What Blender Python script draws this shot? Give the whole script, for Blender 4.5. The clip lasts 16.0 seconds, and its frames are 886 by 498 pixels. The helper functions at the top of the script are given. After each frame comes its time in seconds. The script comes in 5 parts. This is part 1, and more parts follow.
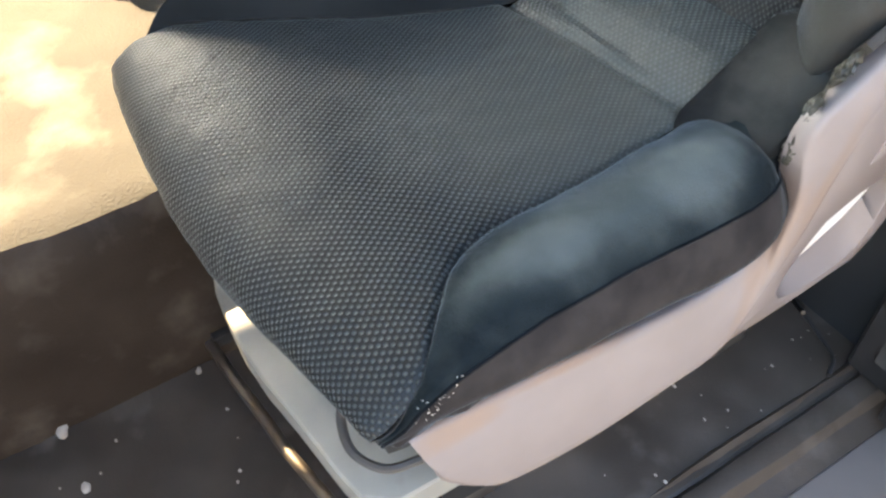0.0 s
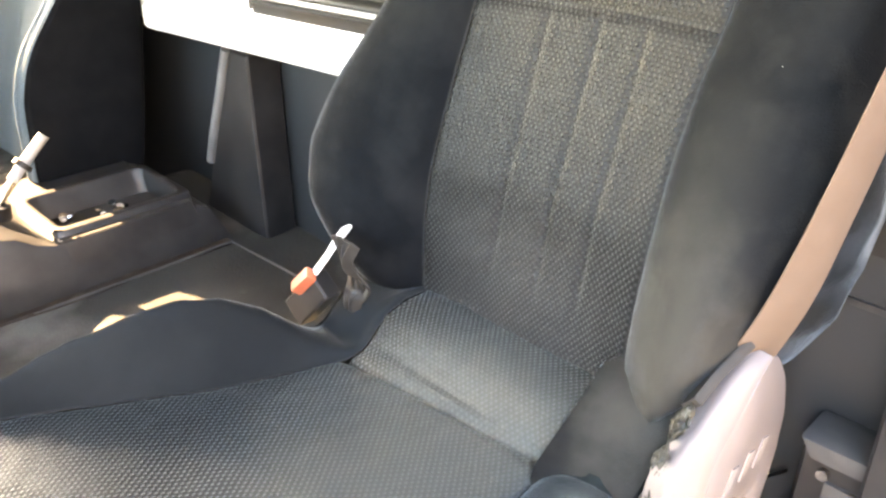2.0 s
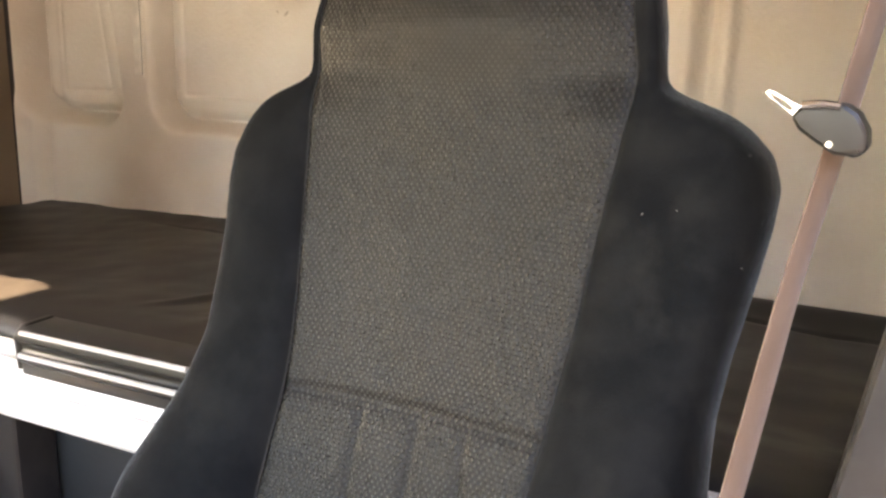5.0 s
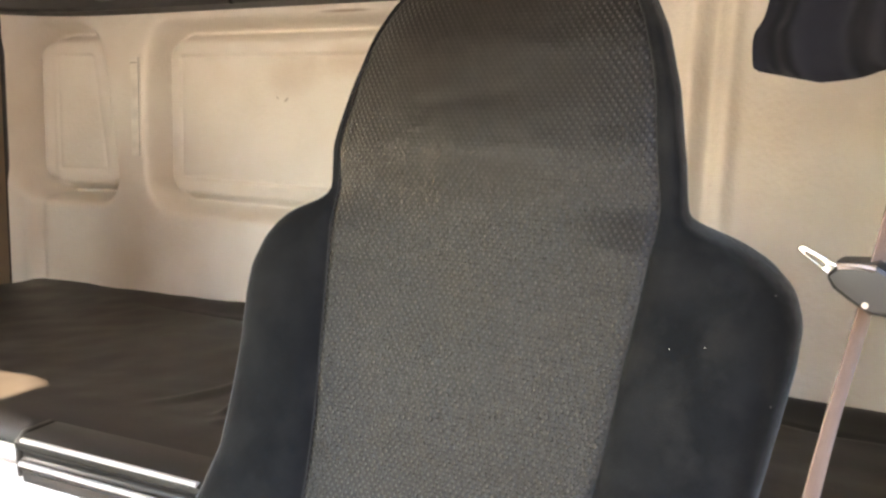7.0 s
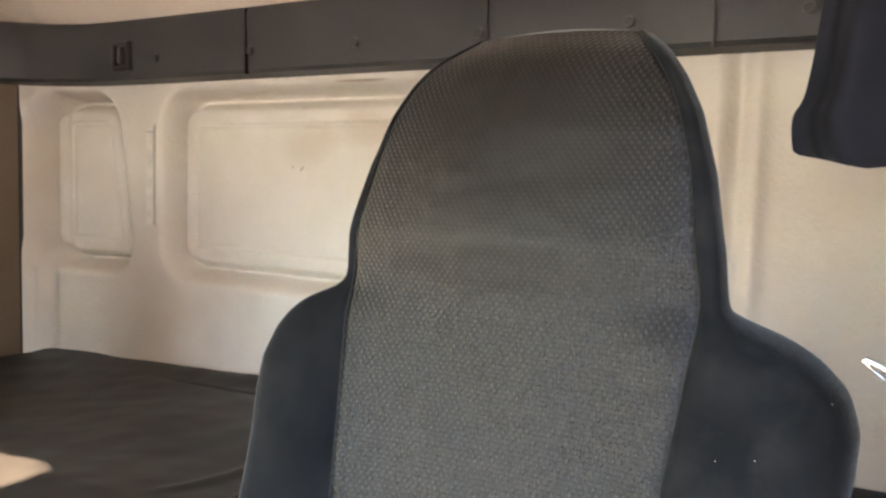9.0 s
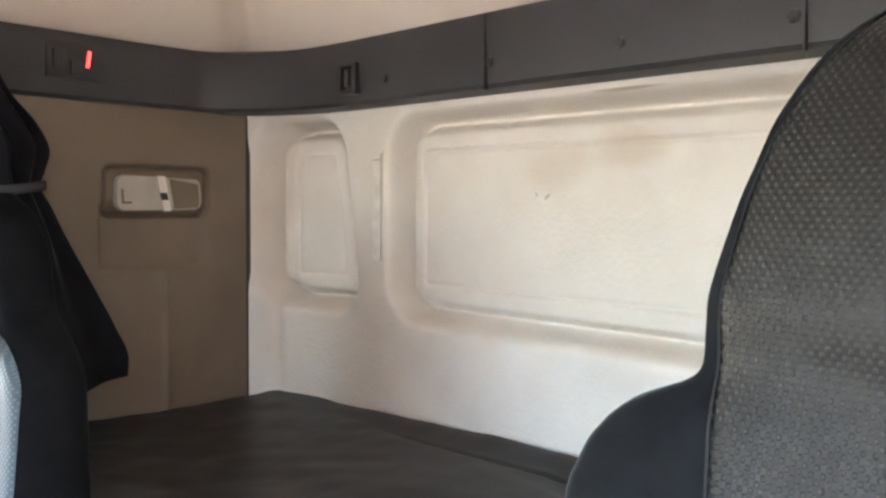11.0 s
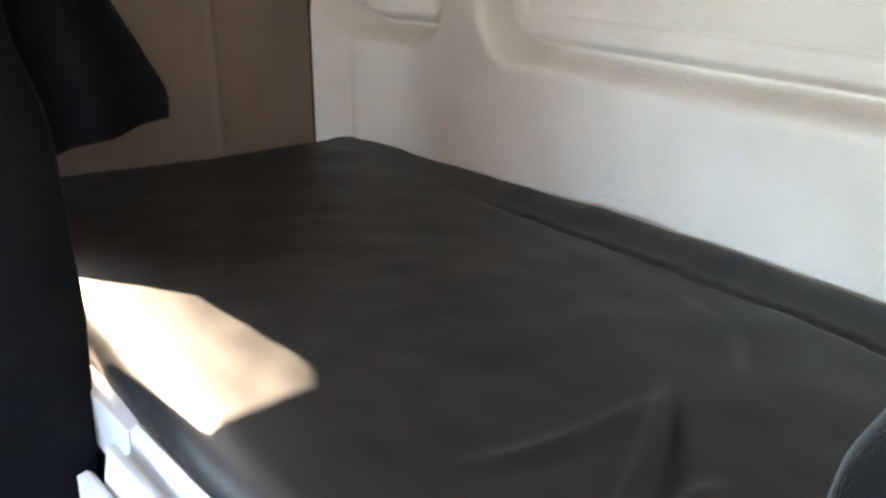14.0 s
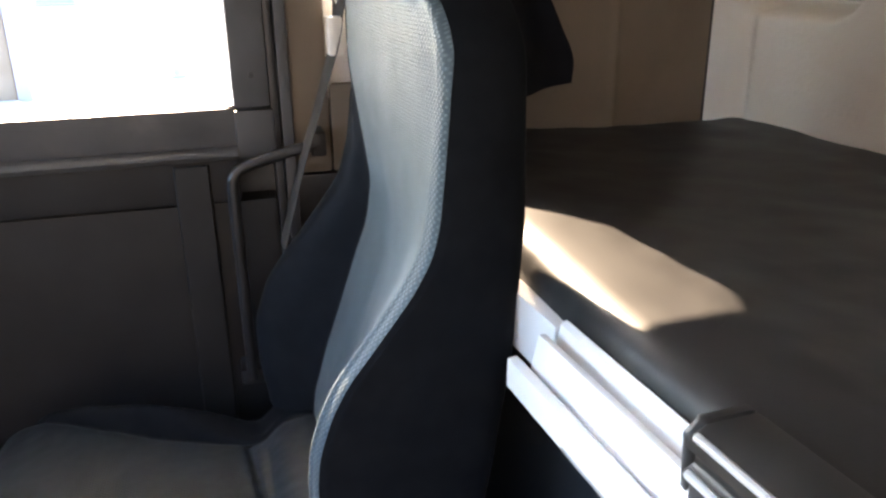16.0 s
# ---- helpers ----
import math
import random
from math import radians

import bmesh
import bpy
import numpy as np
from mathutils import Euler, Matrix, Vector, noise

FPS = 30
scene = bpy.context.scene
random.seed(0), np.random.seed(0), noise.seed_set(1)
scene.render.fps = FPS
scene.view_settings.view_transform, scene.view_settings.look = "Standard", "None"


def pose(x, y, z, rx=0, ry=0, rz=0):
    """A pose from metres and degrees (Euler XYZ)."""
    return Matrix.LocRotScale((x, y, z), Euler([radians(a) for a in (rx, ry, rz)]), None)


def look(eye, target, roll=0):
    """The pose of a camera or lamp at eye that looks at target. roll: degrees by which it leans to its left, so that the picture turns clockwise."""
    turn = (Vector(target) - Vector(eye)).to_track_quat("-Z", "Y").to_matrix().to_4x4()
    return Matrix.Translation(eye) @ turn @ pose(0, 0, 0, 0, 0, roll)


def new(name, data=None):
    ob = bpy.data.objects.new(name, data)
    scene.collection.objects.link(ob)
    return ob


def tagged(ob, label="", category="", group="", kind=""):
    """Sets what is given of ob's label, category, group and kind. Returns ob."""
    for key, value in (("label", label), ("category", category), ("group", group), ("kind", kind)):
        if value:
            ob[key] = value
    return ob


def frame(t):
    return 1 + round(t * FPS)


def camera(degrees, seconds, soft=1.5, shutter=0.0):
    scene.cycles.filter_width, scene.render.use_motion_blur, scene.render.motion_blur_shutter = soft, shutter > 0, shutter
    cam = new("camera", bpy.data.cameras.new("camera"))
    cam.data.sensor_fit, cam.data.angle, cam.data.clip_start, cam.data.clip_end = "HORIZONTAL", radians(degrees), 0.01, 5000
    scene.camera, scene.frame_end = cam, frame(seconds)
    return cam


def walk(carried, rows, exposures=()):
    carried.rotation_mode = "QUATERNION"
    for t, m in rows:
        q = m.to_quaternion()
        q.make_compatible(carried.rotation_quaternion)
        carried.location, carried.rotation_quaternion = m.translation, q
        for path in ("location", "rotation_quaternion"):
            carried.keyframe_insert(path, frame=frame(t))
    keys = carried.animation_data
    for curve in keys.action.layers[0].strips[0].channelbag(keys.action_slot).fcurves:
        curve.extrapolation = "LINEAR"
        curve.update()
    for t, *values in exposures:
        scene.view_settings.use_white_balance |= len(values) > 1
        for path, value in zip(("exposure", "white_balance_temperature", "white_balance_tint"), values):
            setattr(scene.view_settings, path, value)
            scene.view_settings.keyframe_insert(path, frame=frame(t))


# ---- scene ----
cam = camera(57.4, 16.0, soft=2.5)
PATH = [
    (0, (0.496, 0.267, 1.065), (-0.686, 0.954, -0.395), -2.3),
    (0.5, (0.486, 0.27, 1.074), (-0.747, 1.038, -0.301), -1.7),
    (1, (0.476, 0.282, 1.087), (-0.791, 1.169, -0.182), -0.9),
    (1.5, (0.463, 0.298, 1.109), (-0.815, 1.369, 0.005), -0.4),
    (2, (0.437, 0.302, 1.124), (-0.815, 1.542, 0.178), 0.2),
    (2.5, (0.409, 0.304, 1.144), (-0.818, 1.668, 0.35), 0.8),
    (3, (0.394, 0.324, 1.168), (-0.81, 1.771, 0.492), 1.0),
    (3.5, (0.376, 0.337, 1.19), (-0.766, 1.874, 0.613), 1.6),
    (4, (0.37, 0.357, 1.211), (-0.688, 1.971, 0.687), 1.7),
    (4.5, (0.367, 0.363, 1.239), (-0.639, 2.024, 0.762), 1.8),
    (7, (0.323, 0.349, 1.321), (-0.633, 2.081, 1.025), 2.0),
    (7.5, (0.321, 0.347, 1.335), (-0.636, 2.083, 1.075), 2.0),
    (8, (0.328, 0.35, 1.348), (-0.633, 2.09, 1.123), 1.9),
    (10.3, (0.170, 0.472, 1.346), (-1.003, 2.081, 1.255), 0.9),
    (10.5, (0.143, 0.488, 1.349), (-1.092, 2.062, 1.252), 0.9),
    (11, (0.064, 0.538, 1.355), (-1.328, 1.963, 1.242), 0.5),
    (11.5, (-0.007, 0.61, 1.375), (-1.521, 1.91, 1.234), 0.8),
    (12, (-0.111, 0.658, 1.359), (-1.638, 1.934, 1.161), 0.9),
    (12.5, (-0.158, 0.708, 1.339), (-1.666, 1.95, 0.912), 1.0),
    (13, (-0.165, 0.743, 1.334), (-1.648, 1.955, 0.759), 1.1),
    (13.5, (-0.179, 0.756, 1.325), (-1.638, 1.942, 0.645), 0.8),
    (14, (-0.163, 0.761, 1.321), (-1.602, 1.926, 0.567), 0.8),
    (14.5, (-0.166, 0.735, 1.293), (-1.618, 1.869, 0.516), 0.8),
    (15, (-0.17, 0.694, 1.27), (-1.719, 1.694, 0.496), 0.4),
    (15.5, (-0.172, 0.657, 1.266), (-1.868, 1.41, 0.521), -0.3),
    (16, (-0.158, 0.634, 1.244), (-1.961, 1.127, 0.532), -0.7),
]
EXPOSURES = [(0, 4.75, 7900, 10), (1, 4.80, 8300, 12), (2, 5.85, 9100, 17), (3, 5.55, 8800, 20), (3.5, 5.32, 8700, 21), (4.5, 4.95, 8800, 25), (8, 5.2, 7800, 21), (10.4, 5.1, 6700, 19), (11, 5.33, 6500, 18), (12.5, 5.15, 6450, 17), (14.5, 5.1, 6400, 15), (15.2, 4.95, 6400, 16), (16, 4.72, 6700, 18)]
walk(cam, [(t, look(e, g, r)) for t, e, g, r in PATH], EXPOSURES)

# ---- world, sun ----
SUN = Vector((1.0, 0.12, -0.64)).normalized()      # the way the sunlight travels
world = bpy.data.worlds.new("sky")
scene.world = world
world.use_nodes = True
wn = world.node_tree.nodes
sky = wn.new("ShaderNodeTexSky")
sky.sky_type, sky.sun_disc = "NISHITA", False
sky.sun_elevation, sky.sun_rotation = radians(32.4), radians(263.2)
wn["Background"].inputs["Strength"].default_value = 0.125
world.node_tree.links.new(sky.outputs[0], wn["Background"].inputs["Color"])
sun = new("sun", bpy.data.lights.new("sun", "SUN"))
sun.data.energy, sun.data.angle, sun.data.color = 2.0, radians(0.5), (1.0, 0.79, 0.54)
sun.rotation_euler = SUN.to_track_quat("-Z", "Y").to_euler()


# ---- materials ----
def material(name, colour, rough=0.5, colour2=None, scale=30.0, detail=6.0, bump=0.1, bump_scale=400.0, depth=0.0005,
             metal=0.0, sheen=0.0, spec=0.5, stain=None, stain_scale=6.0, stain_low=0.55, stain_high=0.75, marks=()):
    """A surface with grain, a second colour at a larger scale, and stains."""
    m = bpy.data.materials.new(name)
    m.use_nodes = True
    n, l = m.node_tree.nodes, m.node_tree.links
    b = n["Principled BSDF"]
    tc = n.new("ShaderNodeTexCoord")
    b.inputs["Roughness"].default_value, b.inputs["Metallic"].default_value = rough, metal
    b.inputs["Specular IOR Level"].default_value = spec
    if sheen:
        b.inputs["Sheen Weight"].default_value, b.inputs["Sheen Roughness"].default_value = sheen, 0.22
        b.inputs["Sheen Tint"].default_value = (0.75, 0.85, 0.9, 1)
    big = n.new("ShaderNodeTexNoise")
    big.inputs["Scale"].default_value, big.inputs["Detail"].default_value = scale, detail
    l.new(tc.outputs["Object"], big.inputs["Vector"])
    c2 = colour2 or tuple(min(1, c * 1.25 + 0.004) for c in colour)
    mix = n.new("ShaderNodeMix")
    mix.data_type = "RGBA"
    mix.inputs[6].default_value, mix.inputs[7].default_value = (*colour, 1), (*c2, 1)
    ramp = n.new("ShaderNodeMapRange")
    ramp.inputs["From Min"].default_value, ramp.inputs["From Max"].default_value = 0.35, 0.68
    l.new(big.outputs["Fac"], ramp.inputs["Value"])
    l.new(ramp.outputs[0], mix.inputs[0])
    last = mix.outputs[2]
    if stain:
        st = n.new("ShaderNodeTexNoise")
        st.inputs["Scale"].default_value, st.inputs["Detail"].default_value = stain_scale, 8.0
        l.new(tc.outputs["Object"], st.inputs["Vector"])
        sr = n.new("ShaderNodeMapRange")
        sr.inputs["From Min"].default_value, sr.inputs["From Max"].default_value = stain_low, stain_high
        l.new(st.outputs["Fac"], sr.inputs["Value"])
        mix2 = n.new("ShaderNodeMix")
        mix2.data_type = "RGBA"
        mix2.inputs[7].default_value = (*stain, 1)
        l.new(last, mix2.inputs[6])
        l.new(sr.outputs[0], mix2.inputs[0])
        last = mix2.outputs[2]
    if marks:
        parts = n.new("ShaderNodeSeparateXYZ")
        l.new(tc.outputs["Object"], parts.inputs[0])

    def calc(op, p, q):
        node = n.new("ShaderNodeMath")
        node.operation = op
        for i, v in enumerate((p, q)):
            if isinstance(v, (int, float)):
                node.inputs[i].default_value = v
            else:
                l.new(v, node.inputs[i])
        return node.outputs[0]
    for ax, ay, cx, cy, rx, ry, turn, tone, much in marks:      # ragged ovals on two axes: wear, dirt, and on velour painted sheen
        px, py = calc("SUBTRACT", parts.outputs[ax], cx), calc("SUBTRACT", parts.outputs[ay], cy)
        c, w = math.cos(radians(turn)), math.sin(radians(turn))
        u = calc("DIVIDE", calc("ADD", calc("MULTIPLY", px, c), calc("MULTIPLY", py, w)), rx)
        v = calc("DIVIDE", calc("SUBTRACT", calc("MULTIPLY", py, c), calc("MULTIPLY", px, w)), ry)
        far = calc("ADD", calc("ADD", calc("MULTIPLY", u, u), calc("MULTIPLY", v, v)), calc("MULTIPLY", big.outputs["Fac"], 1.2))
        mr = n.new("ShaderNodeMapRange")
        mr.interpolation_type = "SMOOTHSTEP"
        mr.inputs["From Min"].default_value, mr.inputs["From Max"].default_value, mr.inputs["To Max"].default_value = 1.75, 0.45, much
        l.new(far, mr.inputs["Value"])
        mx = n.new("ShaderNodeMix")
        mx.data_type = "RGBA"
        mx.inputs[7].default_value = (*tone, 1)
        l.new(mr.outputs[0], mx.inputs[0])
        l.new(last, mx.inputs[6])
        last = mx.outputs[2]
    l.new(last, b.inputs["Base Color"])
    rr = n.new("ShaderNodeMapRange")
    rr.inputs["To Min"].default_value, rr.inputs["To Max"].default_value = max(0.03, rough - 0.08), min(1, rough + 0.1)
    l.new(big.outputs["Fac"], rr.inputs["Value"])
    l.new(rr.outputs[0], b.inputs["Roughness"])
    if bump:
        fine = n.new("ShaderNodeTexNoise")
        fine.inputs["Scale"].default_value, fine.inputs["Detail"].default_value = bump_scale, 3.0
        l.new(tc.outputs["Object"], fine.inputs["Vector"])
        bp = n.new("ShaderNodeBump")
        bp.inputs["Strength"].default_value, bp.inputs["Distance"].default_value = bump, depth or 0.0005
        l.new(fine.outputs["Fac"], bp.inputs["Height"])
        l.new(bp.outputs[0], b.inputs["Normal"])
    return m


def woven(name, dark, light, worn, px=0.0058, py=0.0048, relief=0.4, sheen=0.40, tone_patches=()):
    """Coarse woven seat cloth: staggered raised knots, worn paler in patches. The map is in metres."""
    m = bpy.data.materials.new(name)
    m.use_nodes = True
    n, l = m.node_tree.nodes, m.node_tree.links
    b = n["Principled BSDF"]
    b.inputs["Roughness"].default_value = 0.50
    b.inputs["Specular IOR Level"].default_value = 0.32
    b.inputs["Sheen Weight"].default_value, b.inputs["Sheen Roughness"].default_value = sheen, 0.25
    b.inputs["Sheen Tint"].default_value = (0.80, 0.90, 0.92, 1)
    uv = n.new("ShaderNodeUVMap")
    sep = n.new("ShaderNodeSeparateXYZ")
    l.new(uv.outputs[0], sep.inputs[0])

    def math_node(op, a, c=None):
        q = n.new("ShaderNodeMath")
        q.operation = op
        for i, v in enumerate((a, c)):
            if v is None:
                continue
            if isinstance(v, (int, float)):
                q.inputs[i].default_value = v
            else:
                l.new(v, q.inputs[i])
        return q.outputs[0]
    cu = math_node("COSINE", math_node("MULTIPLY", sep.outputs[0], 2 * math.pi / px))
    cv = math_node("COSINE", math_node("MULTIPLY", sep.outputs[1], math.pi / py))
    h = math_node("MULTIPLY", cu, cv)
    ramp = n.new("ShaderNodeMapRange")
    ramp.interpolation_type = "SMOOTHSTEP"
    ramp.inputs["From Min"].default_value, ramp.inputs["From Max"].default_value = -0.05, 0.85
    l.new(h, ramp.inputs["Value"])
    tc = n.new("ShaderNodeTexCoord")
    big = n.new("ShaderNodeTexNoise")
    big.inputs["Scale"].default_value, big.inputs["Detail"].default_value = 5.0, 5.0
    l.new(tc.outputs["Object"], big.inputs["Vector"])
    fine = n.new("ShaderNodeTexNoise")
    fine.inputs["Scale"].default_value, fine.inputs["Detail"].default_value = 900.0, 2.0
    l.new(tc.outputs["Object"], fine.inputs["Vector"])
    wr = n.new("ShaderNodeMapRange")
    wr.inputs["From Min"].default_value, wr.inputs["From Max"].default_value = 0.4, 0.7
    l.new(big.outputs["Fac"], wr.inputs["Value"])
    hi = n.new("ShaderNodeMix")
    hi.data_type = "RGBA"
    hi.inputs[6].default_value, hi.inputs[7].default_value = (*light, 1), (*worn, 1)
    l.new(wr.outputs[0], hi.inputs[0])
    mix = n.new("ShaderNodeMix")
    mix.data_type = "RGBA"
    mix.inputs[6].default_value = (*dark, 1)
    l.new(hi.outputs[2], mix.inputs[7])
    knots, colour = ramp.outputs[0], mix.outputs[2]
    for cu0, cv0, ru, rv, tone, much in tone_patches:          # a patch: flattened knots, its own tone; wear and painted light alike
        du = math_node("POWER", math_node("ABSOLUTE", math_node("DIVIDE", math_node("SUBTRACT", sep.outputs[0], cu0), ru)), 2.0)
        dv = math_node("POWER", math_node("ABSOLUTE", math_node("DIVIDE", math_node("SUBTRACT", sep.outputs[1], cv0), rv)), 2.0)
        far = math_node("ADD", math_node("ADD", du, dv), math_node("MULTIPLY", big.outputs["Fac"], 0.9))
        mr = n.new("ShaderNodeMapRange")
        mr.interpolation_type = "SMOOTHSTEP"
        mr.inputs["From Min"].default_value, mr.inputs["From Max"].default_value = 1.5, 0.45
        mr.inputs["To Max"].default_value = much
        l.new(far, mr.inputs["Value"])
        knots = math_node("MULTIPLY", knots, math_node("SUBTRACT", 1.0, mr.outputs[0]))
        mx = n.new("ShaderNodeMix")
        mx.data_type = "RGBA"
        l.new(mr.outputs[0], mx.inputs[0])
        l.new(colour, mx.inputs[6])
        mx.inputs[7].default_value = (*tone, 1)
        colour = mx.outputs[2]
    l.new(ramp.outputs[0], mix.inputs[0])
    l.new(colour, b.inputs["Base Color"])
    ht = math_node("ADD", knots, math_node("MULTIPLY", fine.outputs["Fac"], 0.14))
    bp = n.new("ShaderNodeBump")
    bp.inputs["Strength"].default_value, bp.inputs["Distance"].default_value = relief, 0.0012
    l.new(ht, bp.inputs["Height"])
    l.new(bp.outputs[0], b.inputs["Normal"])
    return m


def glass_material():
    m = bpy.data.materials.new("window_glass")
    m.use_nodes = True
    n, l = m.node_tree.nodes, m.node_tree.links
    n.remove(n["Principled BSDF"])
    tr, gl, mx, fr = (n.new("ShaderNode" + k) for k in ("BsdfTransparent", "BsdfGlossy", "MixShader", "Fresnel"))
    gl.inputs["Roughness"].default_value = 0.02
    tr.inputs["Color"].default_value = (0.93, 0.96, 0.95, 1)
    l.new(fr.outputs[0], mx.inputs[0])
    l.new(tr.outputs[0], mx.inputs[1])
    l.new(gl.outputs[0], mx.inputs[2])
    l.new(mx.outputs[0], n["Material Output"].inputs["Surface"])
    return m


# The middle patch paints shade on the upper back; the others are wear.
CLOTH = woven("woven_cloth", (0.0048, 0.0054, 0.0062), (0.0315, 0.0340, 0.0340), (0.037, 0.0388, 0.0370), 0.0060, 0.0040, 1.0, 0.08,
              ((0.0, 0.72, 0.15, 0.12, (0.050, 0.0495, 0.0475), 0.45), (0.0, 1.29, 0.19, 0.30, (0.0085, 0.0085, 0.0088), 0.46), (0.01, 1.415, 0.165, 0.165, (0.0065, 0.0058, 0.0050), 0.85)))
# Dusty, and painted paler than the backrest for daylight on the cushion's top.
SEATCLOTH = woven("woven_cloth_dust_lit", (0.0070, 0.0098, 0.0112), (0.042, 0.0530, 0.0560), (0.060, 0.070, 0.069), 0.0062, 0.0042, 0.95, 0.24,
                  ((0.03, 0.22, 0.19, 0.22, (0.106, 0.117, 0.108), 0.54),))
# One cloth, light painted in: lit tone for the backrest, shaded for the cushion.
LITBLUE = woven("woven_cloth_lit", (0.056, 0.082, 0.097), (0.088, 0.125, 0.145), (0.095, 0.133, 0.152), 0.0060, 0.0040, 0.45, 0.22)
SHADEDBLUE = woven("woven_cloth_shaded", (0.009, 0.016, 0.023), (0.015, 0.025, 0.034), (0.017, 0.027, 0.036), 0.0060, 0.0040, 0.35, 0.12)
VELOUR = material("velour", (0.0055, 0.0069, 0.0087), 0.9, (0.0096, 0.0114, 0.0133), 24, 9, 0.7, 800, 0.0007, sheen=0.36, spec=0.06,
                  stain=(0.017, 0.0190, 0.0205), stain_scale=14, stain_low=0.48, stain_high=0.80)
# Pale marks low down: dust, with the doorway's grazing sheen painted in.
DUSTSHEEN = material("dusty_sheen_velour", (0.0060, 0.0072, 0.0086), 0.9, (0.0124, 0.0137, 0.0149), 26, 10, 0.8, 700, 0.0008, sheen=0.34, spec=0.06,
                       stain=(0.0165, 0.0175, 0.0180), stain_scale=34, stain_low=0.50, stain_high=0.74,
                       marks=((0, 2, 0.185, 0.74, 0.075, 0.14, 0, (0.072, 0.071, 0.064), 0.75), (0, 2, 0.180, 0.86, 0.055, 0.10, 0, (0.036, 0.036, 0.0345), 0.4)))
NAVY = material("navy_velour", (0.0068, 0.0082, 0.0102), 0.9, (0.0106, 0.0122, 0.0144), 26, 9, 0.6, 900, 0.0006, sheen=0.06, spec=0.05)
# Marks paint the bluish sky sheen along the bolster's top, over worn velour.
SHEENED = material("worn_sheen_velour", (0.0072, 0.0112, 0.0132), 0.9, (0.0150, 0.0210, 0.0235), 22, 10, 0.9, 700, 0.0010, sheen=0.30, spec=0.05,
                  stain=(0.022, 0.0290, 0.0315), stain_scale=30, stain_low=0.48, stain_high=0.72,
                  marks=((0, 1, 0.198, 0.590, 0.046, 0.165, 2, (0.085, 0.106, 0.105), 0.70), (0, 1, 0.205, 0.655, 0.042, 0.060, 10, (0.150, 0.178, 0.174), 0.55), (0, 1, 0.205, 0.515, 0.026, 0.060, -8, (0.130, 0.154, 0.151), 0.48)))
INNER = material("inner_velour", (0.0165, 0.0200, 0.0228), 0.9, (0.0255, 0.0300, 0.0332), 9, 6, 0.6, 900, 0.0006, sheen=0.40, spec=0.05)
SKIRT = material("dusty_skirt_cloth", (0.021, 0.0190, 0.0196), 0.9, (0.039, 0.0352, 0.0342), 30, 9, 0.6, 900, 0.0006, spec=0.1, sheen=0.2)
SHELL = material("seat_shell", (0.018, 0.02, 0.022), 0.6)
BEIGE = material("seat_trim_plastic", (0.225, 0.190, 0.180), 0.45, (0.258, 0.220, 0.208), 14, 5, 0.12, 700, 0.0003,
                 marks=((1, 2, 0.50, 0.563, 0.16, 0.012, -8, (0.26, 0.150, 0.085), 0.60), (1, 2, 0.42, 0.56, 0.05, 0.012, -10, (0.27, 0.165, 0.10), 0.5), (1, 2, 0.722, 0.555, 0.012, 0.10, -14, (0.27, 0.17, 0.11), 0.5),
                        (1, 2, 0.755, 0.62, 0.010, 0.10, -14, (0.28, 0.185, 0.125), 0.45)))
PAN = material("seat_pan_plastic", (0.27, 0.275, 0.255), 0.5, (0.33, 0.33, 0.30), 16, 8, 0.2, 500, 0.0004, stain=(0.14, 0.115, 0.08), stain_scale=11, stain_low=0.60, stain_high=0.82)
CREAM = material("cream_lining", (0.75, 0.70, 0.63), 0.6, (0.80, 0.76, 0.70), 9, 9, 0.9, 110, 0.0016,
                 stain=(0.64, 0.56, 0.475), stain_scale=2.0, stain_low=0.52, stain_high=0.92,
                 marks=((0, 2, -0.66, 1.452, 0.11, 0.045, 4, (0.50, 0.36, 0.235), 0.42), (0, 2, -0.79, 1.42, 0.09, 0.05, 20, (0.56, 0.44, 0.33), 0.30),
                        (0, 2, -0.64, 1.541, 0.075, 0.0035, 0, (0.24, 0.15, 0.07), 0.75), (0, 2, -0.818, 1.368, 0.010, 0.004, 40, (0.22, 0.17, 0.12), 0.6),
                        (0, 2, -0.842, 1.372, 0.006, 0.003, -40, (0.26, 0.2, 0.15), 0.5), (0, 2, 0.28, 1.20, 0.16, 0.30, 0, (0.50, 0.46, 0.39), 0.35)))
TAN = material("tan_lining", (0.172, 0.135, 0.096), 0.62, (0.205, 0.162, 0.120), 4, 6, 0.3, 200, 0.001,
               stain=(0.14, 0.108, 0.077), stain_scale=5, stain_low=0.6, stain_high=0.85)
CEILING = material("headlining", (0.66, 0.57, 0.48), 0.85, (0.70, 0.62, 0.53), 3, 5, 0.3, 600, 0.0006)
DOORP = material("door_trim_plastic", (0.020, 0.0195, 0.0195), 0.5, (0.028, 0.0275, 0.027), 9, 6, 0.2, 500, 0.0004, spec=0.25)
BLACKP = material("black_plastic", (0.018, 0.018, 0.019), 0.36, (0.035, 0.034, 0.034), 20, 5, 0.15, 600, 0.0003)
GREYP = material("grey_plastic", (0.052, 0.053, 0.054), 0.5, (0.075, 0.074, 0.073), 12, 6, 0.2, 500, 0.0004,
                 stain=(0.13, 0.12, 0.11), stain_scale=9, stain_low=0.6, stain_high=0.85)
BAND = material("band_plastic", (0.030, 0.0318, 0.0345), 0.5, (0.042, 0.0430, 0.0450), 6, 5, 0.15, 500, 0.0003)
